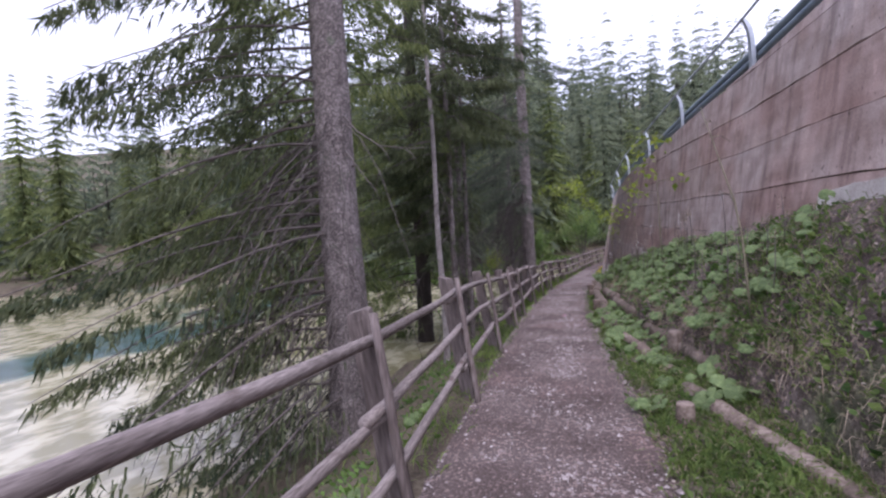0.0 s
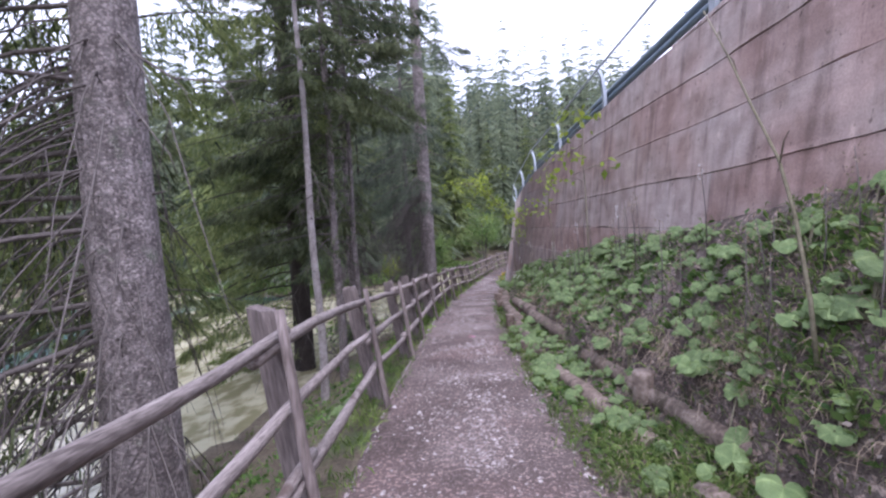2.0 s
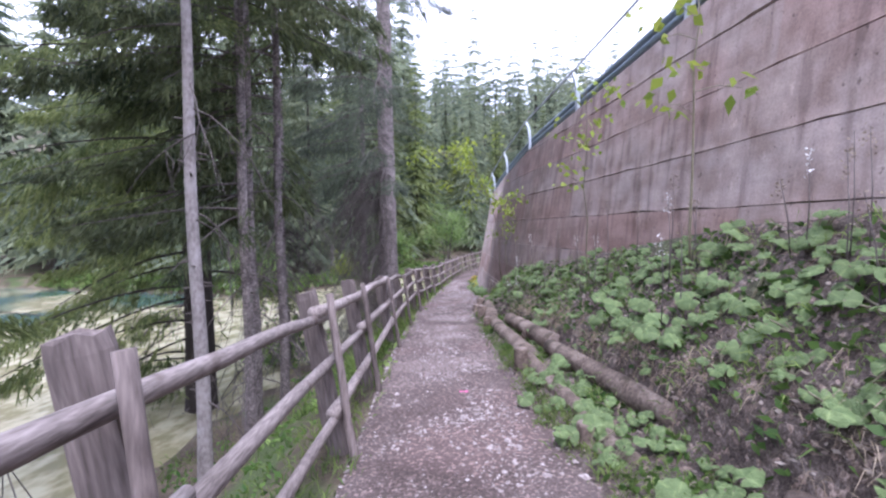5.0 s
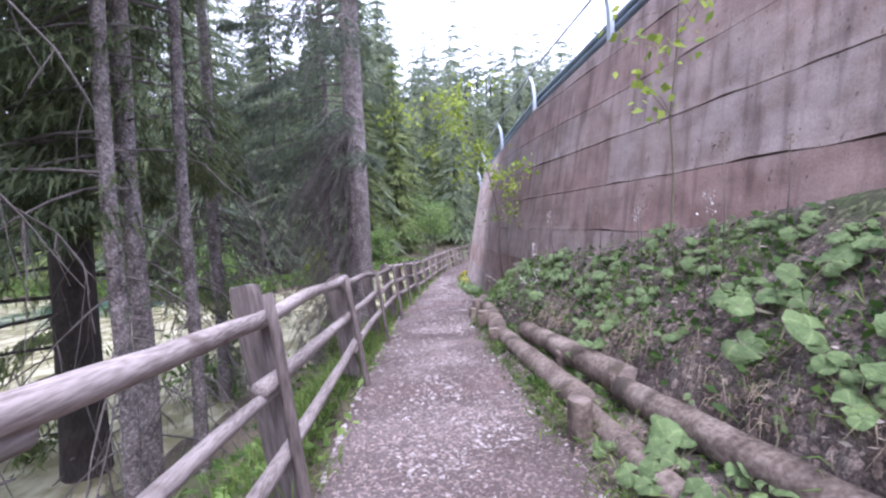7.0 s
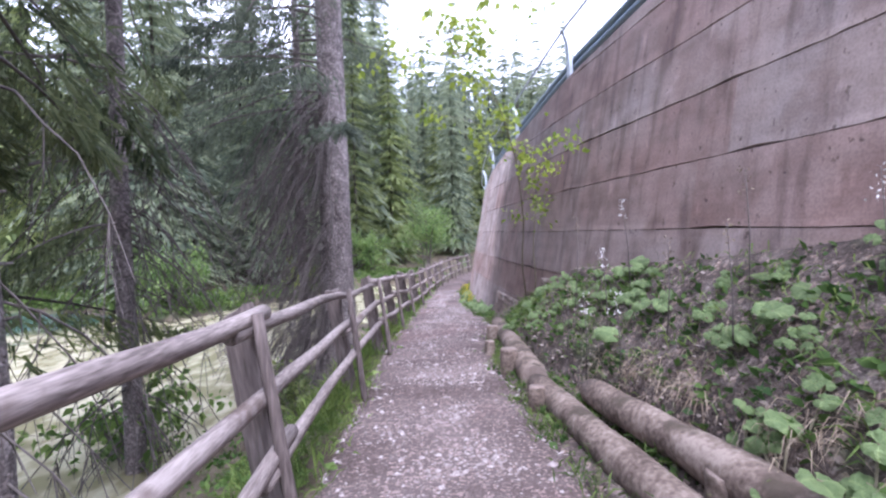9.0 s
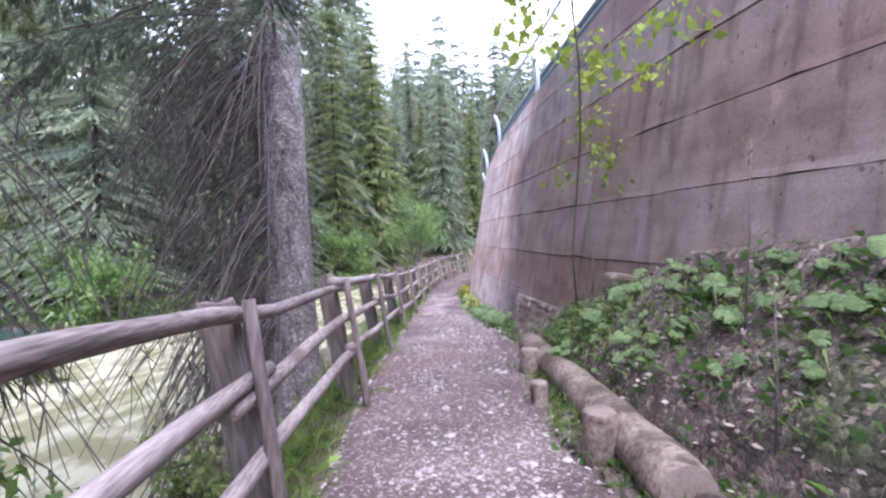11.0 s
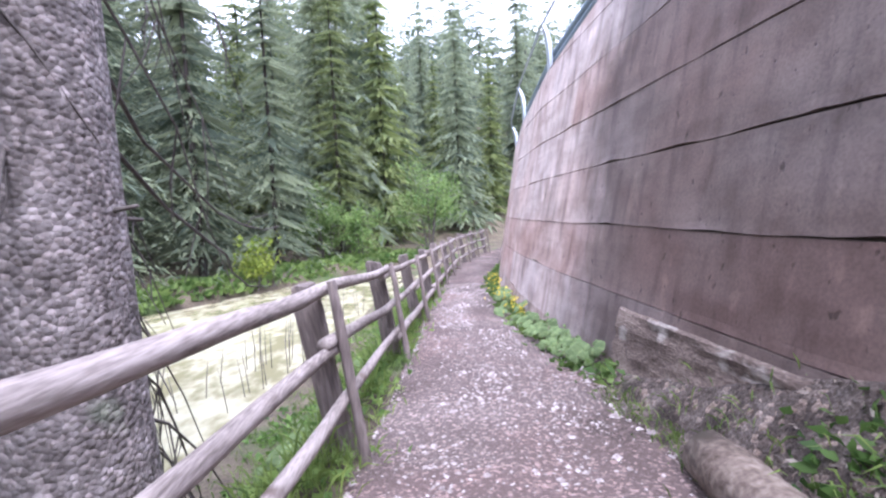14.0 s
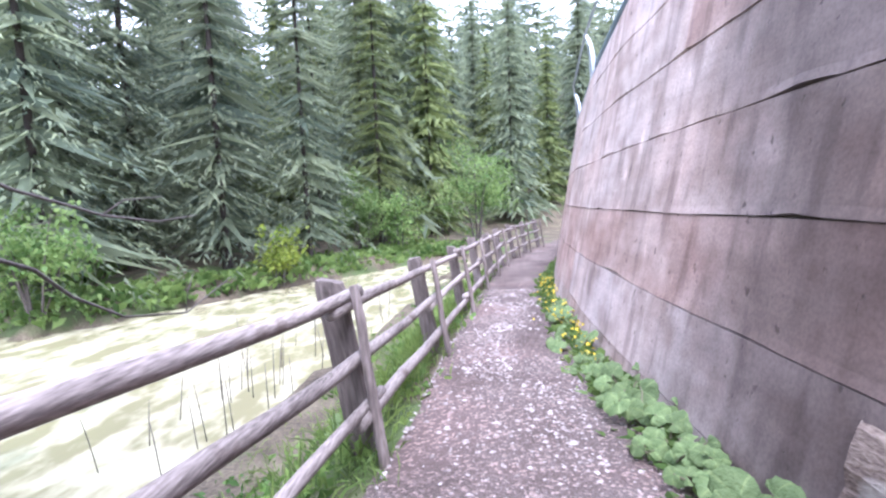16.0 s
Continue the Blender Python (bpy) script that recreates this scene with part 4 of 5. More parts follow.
spruce(base_at(-3.5, 11.7), 15, 0.085, 2, low=5.5, reach=1.6, sprays=30, bark=PALEBARK, lean=(-0.3, 0.4), label="slim pale-barked leaning tree trunk", dead=(1, 5, 6))
spruce(base_at(-5.2, 15.0), 24, 0.27, 3, low=1.0, reach=3.8, per_m=4.6, sprays=56, leaf=NEEDLE_LIGHT, bark=DARKBARK, sector=(215, 60, 0.75, 8), dead=(0.5, 3, 10), label="dark spruce trunk hung with light green branches")
spruce(base_at(-3.62, 13.37), 19, 0.085, 4, low=3.4, reach=2.8, per_m=4.6, sprays=68, bark=BARK, label="slim spruce with a bare lower trunk", dead=(0.5, 4, 8))
spruce(base_at(-3.8, 14.0), 22, 0.11, 5, low=3.4, reach=3.2, per_m=4.6, sprays=70, label="spruce with a bare brown lower trunk", dead=(0.5, 4, 10))
spruce(base_at(-3.42, 14.36), 19, 0.08, 6, low=3.8, reach=2.6, per_m=4.2, sprays=52, label="young slim spruce with dense crown", dead=(0.5, 4, 8))
curtain = spruce(base_at(-2.13, 19.35), 25, 0.275, 7, low=4.1, reach=3.2, per_m=4.8, sprays=80, spray=0.14, leaf=NEEDLE_GREY, sector=(205, 40, 0.5, 9), flip=9, dead=(0.8, 5.2, 250), hang=0.8, flare=1.9, label="big spruce with grey bark and a curtain of dry twigs")
bough = Tubes()
bough.add([(-2.1, 19.4, 1.5), (-2.35, 20.5, 0.9), (-2.41, 21.66, 0.47), (-2.33, 22.07, 0.34), (-2.27, 22.43, 0.29), (-2.21, 22.76, 0.32)], [0.016, 0.013, 0.010, 0.009, 0.007, 0.004], 5)
bough.add([(-2.1, 19.4, 1.0), (-2.35, 20.7, 0.5), (-2.38, 21.69, 0.1), (-2.44, 21.95, -0.08), (-2.41, 22.26, -0.26), (-2.28, 22.65, -0.33), (-2.16, 23.05, -0.15)], [0.016, 0.013, 0.011, 0.010, 0.008, 0.006, 0.004], 5)
bough.add([(-2.28, 22.65, -0.33), (-2.30, 22.72, -0.2), (-2.27, 22.75, -0.08)], [0.006, 0.005, 0.003], 4)
bough.add([(-2.33, 22.07, 0.34), (-2.30, 22.2, 0.42), (-2.2, 22.4, 0.44)], [0.006, 0.005, 0.003], 4)
bough.make("dry_bough", TWIG, curtain).location = -curtain.location
spruce(base_at(-2.95, 20.5), 21, 0.09, 11, low=3.8, reach=2.6, per_m=4.4, sprays=60, spray=0.14, leaf=NEEDLE_GREY, label="slim spruce with a dense hanging crown", dead=(1.0, 4.5, 30), sector=(190, 50, 0.4, 8))
spruce(base_at(-4.4, 17.4), 23, 0.12, 8, low=3.4, reach=3.0, per_m=4.4, sprays=64, spray=0.16, label="spruce at the water's edge with dense crown", dead=(0.8, 5.5, 90))
spruce(base_at(-5.0, 8.7), 22, 0.16, 9, low=2.2, reach=3.6, per_m=5.0, sprays=54, sector=(230, 90, 0.5, 9), leaf=NEEDLE_LIGHT, label="spruce with light green hanging branches", dead=(0.5, 4, 12))


def plain_spruce(h, seed, whorls, per, tufts, leaf, name="spruce_tree"):
    """A spruce seen from far: tiers of drooping boughs built of blades."""
    rn = np.random.default_rng(seed)
    pos, way, size, wid = [], [], [], []
    grain = {5: (0.42, 0.36), 14: (0.20, 0.24)}.get(tufts, (0.062, 0.24))
    for i in range(whorls):
        u = (i + rn.uniform(0, 0.8)) / whorls
        z = h * (0.06 + 0.93 * u)
        L = h * 0.17 * (1 - u) ** 0.8 * rn.uniform(0.8, 1.15) + 0.15
        off = rn.uniform(0, 6.28)
        for k in range(per):
            a = off + 6.283 * k / per + rn.normal(0, 0.25)
            Lb = L * rn.uniform(0.6, 1.15)
            c, s = math.cos(a), math.sin(a)
            # the shaded inner bough
            w = np.array((c, s, -0.42 + rn.normal(0, 0.1)))
            pos.append((0, 0, z))
            way.append(w / np.linalg.norm(w))
            size.append(Lb * 0.7)
            wid.append(0.34 if tufts < 20 else 0.15)
            # twigs along the bough, hanging from both sides of it
            for t in range(tufts):
                q = (t + rn.uniform(0.2, 1.0)) / tufts
                d, across = Lb * q, rn.normal(0, 0.22) * Lb * (1.1 - q)
                pos.append((c * d * 0.85 - s * across, s * d * 0.85 + c * across, z - 0.36 * d * q - 0.35 * abs(across) + rn.normal(0, 0.03) * h / 20))
                b = a + math.copysign(rn.uniform(0.1, 0.9), across)
                w = np.array((math.cos(b), math.sin(b), -0.75 + rn.normal(0, 0.35)))
                way.append(w / np.linalg.norm(w))
                size.append(max(0.12, Lb * grain[0]) * rn.uniform(0.7, 1.5))
                wid.append(grain[1])
    pos, way, size = np.array(pos), np.array(way), np.array(size)
    return blades(pos, way, size, size * np.array(wid), rn, needle=True)


def far_forest():
    """The wooded slopes beyond the pond and the road."""
    kinds = [plain_spruce(1.0 * hh, 40 + i, 13, 7, 5, None) for i, hh in enumerate((14, 17, 19))]
    rn = np.random.default_rng(9)
    vs, fs, tv = [], [], Tubes()
    total, made, tries = 0, 0, 0
    while made < 290 and tries < 20000:
        tries += 1
        x, y = (rn.uniform(-88, -64), rn.uniform(8, 80)) if made % 4 == 0 else (rn.uniform(-42, 50), rn.uniform(58, 118))
        if x < -64 and -25 < y < 110 or (y > 58 and -70 < x < 90) or (x > 45 and 0 < y < 60):
            v, f = kinds[made % 3]
            sc = rn.uniform(0.8, 1.2) * (1.15 if x < -63 else 1.0)
            a = rn.uniform(0, 6.28)
            c, s = math.cos(a) * sc, math.sin(a) * sc
            base = (left_z(x, y) if x < 0 else 1.0 + hill(x, y)) - 0.3
            w = np.stack([v[:, 0] * c - v[:, 1] * s + x, v[:, 0] * s + v[:, 1] * c + y, v[:, 2] * sc + base], axis=1)
            vs.append(w)
            fs.append(f + total)
            total += len(w)
            tv.add([(x, y, base), (x, y, base + 9 * sc)], [0.2, 0.08], 4, cap=False)
            made += 1
    wood = tagged(fast_object("far_spruce_forest", np.concatenate(vs), np.concatenate(fs), NEEDLE_HAZED), "dense spruce forest covering the far slopes", "forest", kind="stuff")
    tv.make("trunks", DARKBARK, wood)


far_forest()


def shore_spruces():
    """Spruces that stand singly on the far bank."""
    rn = random.Random(77)
    protos = []
    for i, (h, leaf, whorls, per, tufts) in enumerate(((20, NEEDLE_HAZED, 36, 10, 46), (25, NEEDLE_HAZED, 40, 10, 46), (17, NEEDLE_LIGHT, 34, 10, 46), (22, NEEDLE_HAZED, 36, 9, 14), (26, NEEDLE_HAZED, 36, 9, 14), (18, NEEDLE_LIGHT, 34, 9, 14))):
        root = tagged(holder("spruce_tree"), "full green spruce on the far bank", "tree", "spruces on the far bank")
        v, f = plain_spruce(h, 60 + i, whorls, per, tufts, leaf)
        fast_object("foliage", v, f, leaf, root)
        tv, tf = trunk_mesh(h * 0.85, 0.13, rn, sides=8, rings=10)
        mesh_object("trunk", tv, tf, DARKBARK, True, root)
        protos.append(root)
    spots = [(-10.8, 30.6), (-13.5, 32), (-16, 34), (-19, 35), (-8.3, 34.5), (-9.8, 37), (-6.4, 37), (-4.5, 41.5), (-7.5, 42), (-11.5, 35), (-14.5, 38), (-18.5, 40), (-23, 38.5), (-27, 39), (-22, 44), (-12, 44), (-9, 48), (-5, 47), (-2.5, 46), (-4, 54), (-8, 55), (-15, 49), (-20, 51), (-32, 41), (-37, 38), (-42, 36), (-47, 33), (-30, 47), (-27, 50), (-38, 45), (-52, 25), (-57, 17), (-11, 60), (-16.5, 44), (-25.5, 43), (-6, 60), (-52, 33), (-45, 42), (-35, 52), (-12.2, 33.2), (-15.3, 35.8), (-10.6, 39.5), (-5.8, 44.2), (-3.4, 51), (-13, 41), (-17.5, 37.5), (-20.5, 41.5), (-9.6, 43.5), (-24, 47)]
    low_spots = [(-1.2, 50), (2.2, 49), (1.0, 53.5), (4.8, 51.5), (3.2, 55.5), (7.5, 54.5), (10.5, 57), (6, 58), (0.2, 57.5), (13.5, 60), (16.5, 62), (9, 61), (-2.6, 57.5), (12, 64.5)]
    used = set()
    for i, (x, y) in enumerate(spots + low_spots):
        k = rn.randrange(3) + (0 if x > -19 and y < 43 else 3)
        z = left_z(x, y) if x < 1 else path_z(y) + 0.3 + hill(x, y)
        m = pose(x, y, float(z) - 0.2, 0, 0, rn.uniform(0, 360)) @ Matrix.Scale(rn.uniform(0.85, 1.15) * (1.0 if i < len(spots) else 0.68), 4)
        if k not in used:
            protos[k].matrix_basis = m
            used.add(k)
        else:
            c = copy_thing(protos[k], m)
            c.matrix_basis = m
    for k in range(6):
        if k not in used:
            for o in (*protos[k].children_recursive, protos[k]):
                bpy.data.objects.remove(o)


shore_spruces()


def leaf_bush(name, at, size, count, leaf_size, mat, seed, label, category="bush", stems=6, tall=1.0):
    """A broadleaf bush or young tree: branching stems and many small leaves in clumps."""
    rng, rn = random.Random(seed), np.random.default_rng(seed)
    root = tagged(holder(name, at), label, category)
    t = Tubes()
    tips = []
    for _ in range(stems):
        a = rng.uniform(0, 6.28)
        p = Vector((0.1 * math.cos(a), 0.1 * math.sin(a), -0.15))
        end = Vector((math.cos(a) * size * rng.uniform(0.2, 0.9), math.sin(a) * size * rng.uniform(0.2, 0.9), size * tall * rng.uniform(0.8, 1.9)))
        mid = p.lerp(end, 0.5) + Vector((0, 0, size * 0.2))
        t.add([p, mid, end], [0.022 * size, 0.014 * size, 0.005], 5, cap=False)
        for _ in range(7):
            q = rng.uniform(0.3, 1.0)
            b = (p.lerp(mid, q * 2) if q < 0.5 else mid.lerp(end, q * 2 - 1))
            tip = b + Vector((rng.gauss(0, 1), rng.gauss(0, 1), rng.gauss(0.25, 0.6))) * size * 0.33
            t.add([b, tip], [0.007 * size, 0.003], 3, cap=False)
            tips += [tip, b.lerp(tip, 0.6)]
    t.make("stems", TWIG, root)
    tips = np.array([tuple(p) for p in tips])
    pos = tips[rn.integers(0, len(tips), count)] + rn.normal(0, 0.11 * size, (count, 3))
    pos[:, 2] = np.maximum(pos[:, 2], 0.05)
    way = rn.normal(0, 1, (count, 3))
    way[:, 2] -= 0.3
    way /= np.linalg.norm(way, axis=1, keepdims=True)
    s = leaf_size * rn.uniform(0.6, 1.3, count)
    v, f = blades(pos, way, s, s * 0.65, rn, 0.2)
    fast_object("leaves", v, f, mat, root)
    return root


for i, (x, y, s, c, mat) in enumerate(((-5.0, 39.6, 1.6, 2600, FRESH), (-3.4, 40.0, 1.2, 1700, FRESH), (-0.1, 42.0, 2.3, 4200, FRESH), (-9.6, 29.0, 1.4, 2600, FRESH), (-12.4, 31.5, 1.4, 2000, LEAF), (-4.6, 17.9, 0.9, 900, LEAF), (-6.3, 33.8, 0.8, 900, LEAF_YELLOW))):
    leaf_bush("bush", (x, y, float(left_z(x, y))), s, c, 0.13, mat, 100 + i, "bright green broadleaf bush by the pond")


leaf_bush("bush", base_at(-2.25, 17.3), 0.42, 900, 0.06, NEEDLE_LIGHT, 120, "small green shrub beneath the twigs behind the fence")


def sapling(points, r, seed, crown, count, leaf_size, mat, label, spread=0.5):
    """A thin young tree along the given line, with a loose crown of separate leaves round its upper part."""
    rng, rn = random.Random(seed), np.random.default_rng(seed)
    root = tagged(holder("sapling", points[0]), label, "tree")
    o = Vector(points[0])
    rough = [Vector(p) - o for p in points]
    pts = []
    for k in range(len(rough) - 1):
        pts += [rough[k], rough[k].lerp(rough[k + 1], 0.5) + Vector((rng.uniform(-0.05, 0.05), rng.uniform(-0.05, 0.05), 0))]
    pts.append(rough[-1])
    t = Tubes()
    t.add(pts, [r * (1 - 0.75 * k / (len(pts) - 1)) for k in range(len(pts))], 6)
    tips = []
    for _ in range(crown):
        q = rng.uniform(0.45, 1.0) * (len(pts) - 1)
        k = min(len(pts) - 2, int(q))
        b = pts[k].lerp(pts[k + 1], q - k)
        tip = b + Vector((rng.gauss(0, 1), rng.gauss(0, 1), rng.uniform(-0.1, 0.6))) * spread
        t.add([b, b.lerp(tip, 0.5) + Vector((0, 0, 0.04)), tip], [r * 0.35, r * 0.25, 0.002], 4, cap=False)
        tips += [tip, tip, b.lerp(tip, 0.7)]
    t.make("stem", STEM, root)
    if count:
        tips = np.array([tuple(p) for p in tips])
        pos = tips[rn.integers(0, len(tips), count)] + rn.normal(0, 0.09, (count, 3))
        way = rn.normal(0, 1, (count, 3))
        way[:, 2] = way[:, 2] * 0.4 - 0.5
        way /= np.linalg.norm(way, axis=1, keepdims=True)
        s = leaf_size * rn.uniform(0.6, 1.3, count)
        v, f = blades(pos, way, s, s * 0.7, rn, 0.15)
        fast_object("leaves", v, f, mat, root)
    return root


def on(x, y, up):
    return (x, y, ground_z(x, y) + up)


sapling([on(1.35, 12.6, -0.1), on(1.28, 12.5, 0.9), on(1.2, 12.3, 1.8), on(1.12, 12.1, 2.9)], 0.010, 201, 12, 130, 0.085, LEAF_YELLOW, "young maple with fresh yellow-green leaves in front of the wall", 0.35)
sapling([on(1.08, 18.7, -0.1), on(1.04, 18.6, 0.7), on(1.06, 18.5, 1.3), on(0.98, 18.45, 1.95)], 0.011, 202, 16, 170, 0.075, LEAF_YELLOW, "young maple with sparse fresh leaves by the wall", 0.28)
sapling([on(1.0, 18.9, -0.1), on(0.85, 18.4, 1.3), on(0.55, 17.5, 2.5), (0.0, 16.5, 2.6), (-0.7, 16.1, 2.75)], 0.013, 203, 26, 800, 0.08, LEAF_YELLOW, "leaning maple sapling arching over the path", 0.5)
sapling([on(1.56, 5.15, -0.1), (1.52, 5.25, 1.5), (1.42, 5.45, 2.15), (1.30, 5.75, 2.85)], 0.014, 204, 3, 0, 0.1, LEAF, "bare thin sapling leaning on the bank", 0.2)
sapling([on(1.55, 10.4, -0.1), on(1.5, 10.3, 0.9), on(1.45, 10.2, 1.9), on(1.4, 10.1, 2.6)], 0.014, 205, 9, 70, 0.12, LEAF_YELLOW, "thin young tree with few leaves in front of the wall", 0.25)


# ---- plants ----
def butterbur_leaf(seed):
    """A broad kidney-shaped leaf with a toothed, wavy rim, cupped, with a notch at its stalk."""
    rng = random.Random(seed)
    v, f = [(0, 0, -0.02)], []
    n = 23
    p1, p2, cup = rng.uniform(0, 6.28), rng.uniform(0, 6.28), rng.uniform(0.02, 0.10)
    for ring, rise in ((0.24, 0.045), (0.40, 0.04), (0.5, 0.0)):
        for k in range(n):
            a = math.radians(-162 + 324 * k / (n - 1))
            r = ring * (1 + 0.12 * math.cos(a) + 0.05 * math.sin(2 * a + p1))
            if ring == 0.5:
                r *= 1 + (0.035 if k % 2 else -0.03) + 0.03 * rng.uniform(-1, 1)
            wave = (ring / 0.5) ** 2 * (0.05 * math.sin(3 * a + p1) + 0.03 * math.sin(5 * a + p2))
            v.append((math.cos(a) * r + 0.07, math.sin(a) * r, rise + wave - cup * (ring / 0.5) ** 3 + (0.012 if k % 2 else -0.012) * ring * 2))
    for k in range(n - 1):
        f.append((0, 1 + k, 2 + k))
        for j in (0, 1):
            f.append((1 + j * n + k, 1 + (j + 1) * n + k, 2 + (j + 1) * n + k, 2 + j * n + k))
    return v, f


def add_veins(m):
    """Pale ribs fanning out from the stalk, with the blade puckered between them."""
    n, l = m.node_tree.nodes, m.node_tree.links
    p = n["Principled BSDF"]
    was = p.inputs["Base Color"].links[0].from_socket
    co, sep = n.new("ShaderNodeTexCoord"), n.new("ShaderNodeSeparateXYZ")
    l.new(co.outputs["Object"], sep.inputs["Vector"])
    ang = n.new("ShaderNodeMath")
    ang.operation = "ARCTAN2"
    l.new(sep.outputs["Y"], ang.inputs[0])
    l.new(sep.outputs["X"], ang.inputs[1])
    last = ang.outputs[0]
    for op, q in (("MULTIPLY", 5.0), ("COSINE", 0.0)):
        node = n.new("ShaderNodeMath")
        node.operation = op
        node.inputs[1].default_value = q
        l.new(last, node.inputs[0])
        last = node.outputs[0]
    r = n.new("ShaderNodeValToRGB")
    e = r.color_ramp.elements
    e[0].position, e[0].color = 0.0, (0.92, 0.92, 0.92, 1)
    e[1].position, e[1].color = 1.0, (1.45, 1.35, 1.35, 1)
    e.new(0.9).color = (1.0, 1.0, 1.0, 1)
    l.new(last, r.inputs["Fac"])
    mul = n.new("ShaderNodeMixRGB")
    mul.blend_type = "MULTIPLY"
    mul.inputs["Fac"].default_value = 1.0
    l.new(was, mul.inputs["Color1"])
    l.new(r.outputs["Color"], mul.inputs["Color2"])
    l.new(mul.outputs["Color"], p.inputs["Base Color"])
    pucker = n.new("ShaderNodeTexNoise")
    pucker.inputs["Scale"].default_value = 11
    l.new(co.outputs["Object"], pucker.inputs["Vector"])
    bp = n.new("ShaderNodeBump")
    bp.inputs["Strength"].default_value, bp.inputs["Distance"].default_value = 0.6, 0.03
    l.new(pucker.outputs["Fac"], bp.inputs["Height"])
    l.new(bp.outputs["Normal"], p.inputs["Normal"])


add_veins(BUTTERBUR)
LEAVES = []
for i in range(6):
    lv, lf = butterbur_leaf(300 + i)
    ob = mesh_object("leaf", lv, lf, BUTTERBUR, True)
    LEAVES.append(ob.data)
    bpy.data.objects.remove(ob)


def butterbur(x, y, size, count, rng):
    root = tagged(holder("butterbur_plant", (x, y, ground_z(x, y) - 0.01)), "butterbur plant with broad round green leaves on the bank", "plant", "butterbur plants")
    t = Tubes()
    for k in range(count):
        a, d = rng.uniform(0, 6.28), rng.uniform(0.05, 1.0) ** 0.7 * size * 1.1
        px, py = d * math.cos(a), d * math.sin(a)
        s = size * rng.uniform(0.45, 1.05)
        h = max(0.05, ground_z(x + px, y + py) - root.location.z + rng.uniform(0.25, 0.8) * size)
        t.add([(0, 0, 0), (px * 0.6, py * 0.6, h * 0.6), (px, py, h)], [0.007, 0.006, 0.005], 4, cap=False)
        face = Vector((-0.38 + rng.gauss(0, 0.28), -0.45 + rng.gauss(0, 0.28), 0.85))
        m = Matrix.Translation((px, py, h)) @ face.to_track_quat("Z", "Y").to_matrix().to_4x4() @ pose(0, 0, 0, 0, 0, rng.uniform(0, 360)) @ Matrix.Scale(s, 4)
        same_mesh("leaf", rng.choice(LEAVES), root, m)
    t.make("stalks", STEM, root)


rng_b = random.Random(31)
spots_b = []
tries = 0
while len(spots_b) < 150 and tries < 9000:
    tries += 1
    y = rng_b.uniform(2.6, 18.6)
    a, b = float(path_right(y)), float(wall_foot_x(y))
    u = rng_b.uniform(0.02, 0.98) if y < 12 else rng_b.uniform(0.3, 1.0)
    # thick on the upper bank of the first stretch, thinning out downhill
    keep = float(np.interp(y, [4.6, 5.6, 7, 10, 12, 13.5, 16, 17, 18.6], [0.25, 0.8, 1.0, 0.85, 0.4, 0.2, 0.3, 0.7, 0.7]))
    keep *= float(np.interp(u, [0, 0.3, 0.5, 0.62, 1], [0.18, 0.13, 0.22, 1.0, 1.0]))
    if y < 4.6 or rng_b.random() > keep:
        continue
    x = a + (b - a) * u
    if all((x - p) ** 2 + (y - q) ** 2 > 0.045 for p, q in spots_b):
        spots_b.append((x, y))
for x, y in spots_b:
    big_leaf = 1.25 if rng_b.random() < 0.3 else 0.85
    if y > 11.5:
        big_leaf *= 0.72
    butterbur(x, y, rng_b.uniform(0.11, 0.19) * big_leaf, rng_b.randint(4, 9), rng_b)
for x, y in ((0.72, 21.5), (0.68, 21.75), (0.62, 22.0), (0.70, 22.2), (0.66, 22.5), (0.60, 22.75), (0.68, 22.9), (0.64, 23.2), (0.58, 23.5), (0.66, 23.8), (0.62, 24.2), (0.68, 24.6), (0.72, 25.2), (0.8, 25.9), (-1.75, 20.9), (-1.7, 22.6), (-2.0, 8.1), (-2.0, 5.4), (-1.9, 3.2), (-1.55, 23.5)):
    butterbur(x, y, rng_b.uniform(0.15, 0.21), rng_b.randint(5, 9), rng_b)


def scatter(name, spots, length, width, mat, label, category, seed, up=1.0, bend=0.3, tilt=0.5):
    rn = np.random.default_rng(seed)
    pos = np.array([(x, y, ground_z(x, y) - 0.01) for x, y in spots])
    n = len(pos)
    way = np.stack([rn.normal(0, tilt, n), rn.normal(0, tilt, n), np.full(n, up)], axis=1)
    way /= np.linalg.norm(way, axis=1, keepdims=True)
    s = length * rn.uniform(0.5, 1.4, n)
    v, f = blades(pos, way, s, width * rn.uniform(0.7, 1.3, n), rn, bend)
    return tagged(fast_object(name, v, f, mat), label, category, kind="stuff")


def clumped(count, seed, pick, per=14, spread=0.07):
    rng = random.Random(seed)
    out = []
    while len(out) < count:
        x, y = pick(rng)
        for _ in range(per):
            out.append((x + rng.gauss(0, spread), y + rng.gauss(0, spread)))
    return out


def fence_verge(rng):
    y = rng.uniform(0.5, 33)
    return float(path_left(y)) - abs(rng.gauss(0.08, 0.28)), y


def left_bank(rng):
    y = rng.uniform(0, 34)
    a, b = float(near_shore(y)), float(path_left(y)) - 0.25
    return a + (b - a) * rng.random(), y


def right_edge(rng):
    y = rng.uniform(1, 21)
    return float(path_right(y)) + abs(rng.gauss(0.03, 0.16)), y


def on_bank(rng):
    y = rng.uniform(1, 19.3)
    a, b = float(path_right(y)), float(wall_foot_x(y))
    return a + (b - a) * rng.uniform(0.1, 1), y


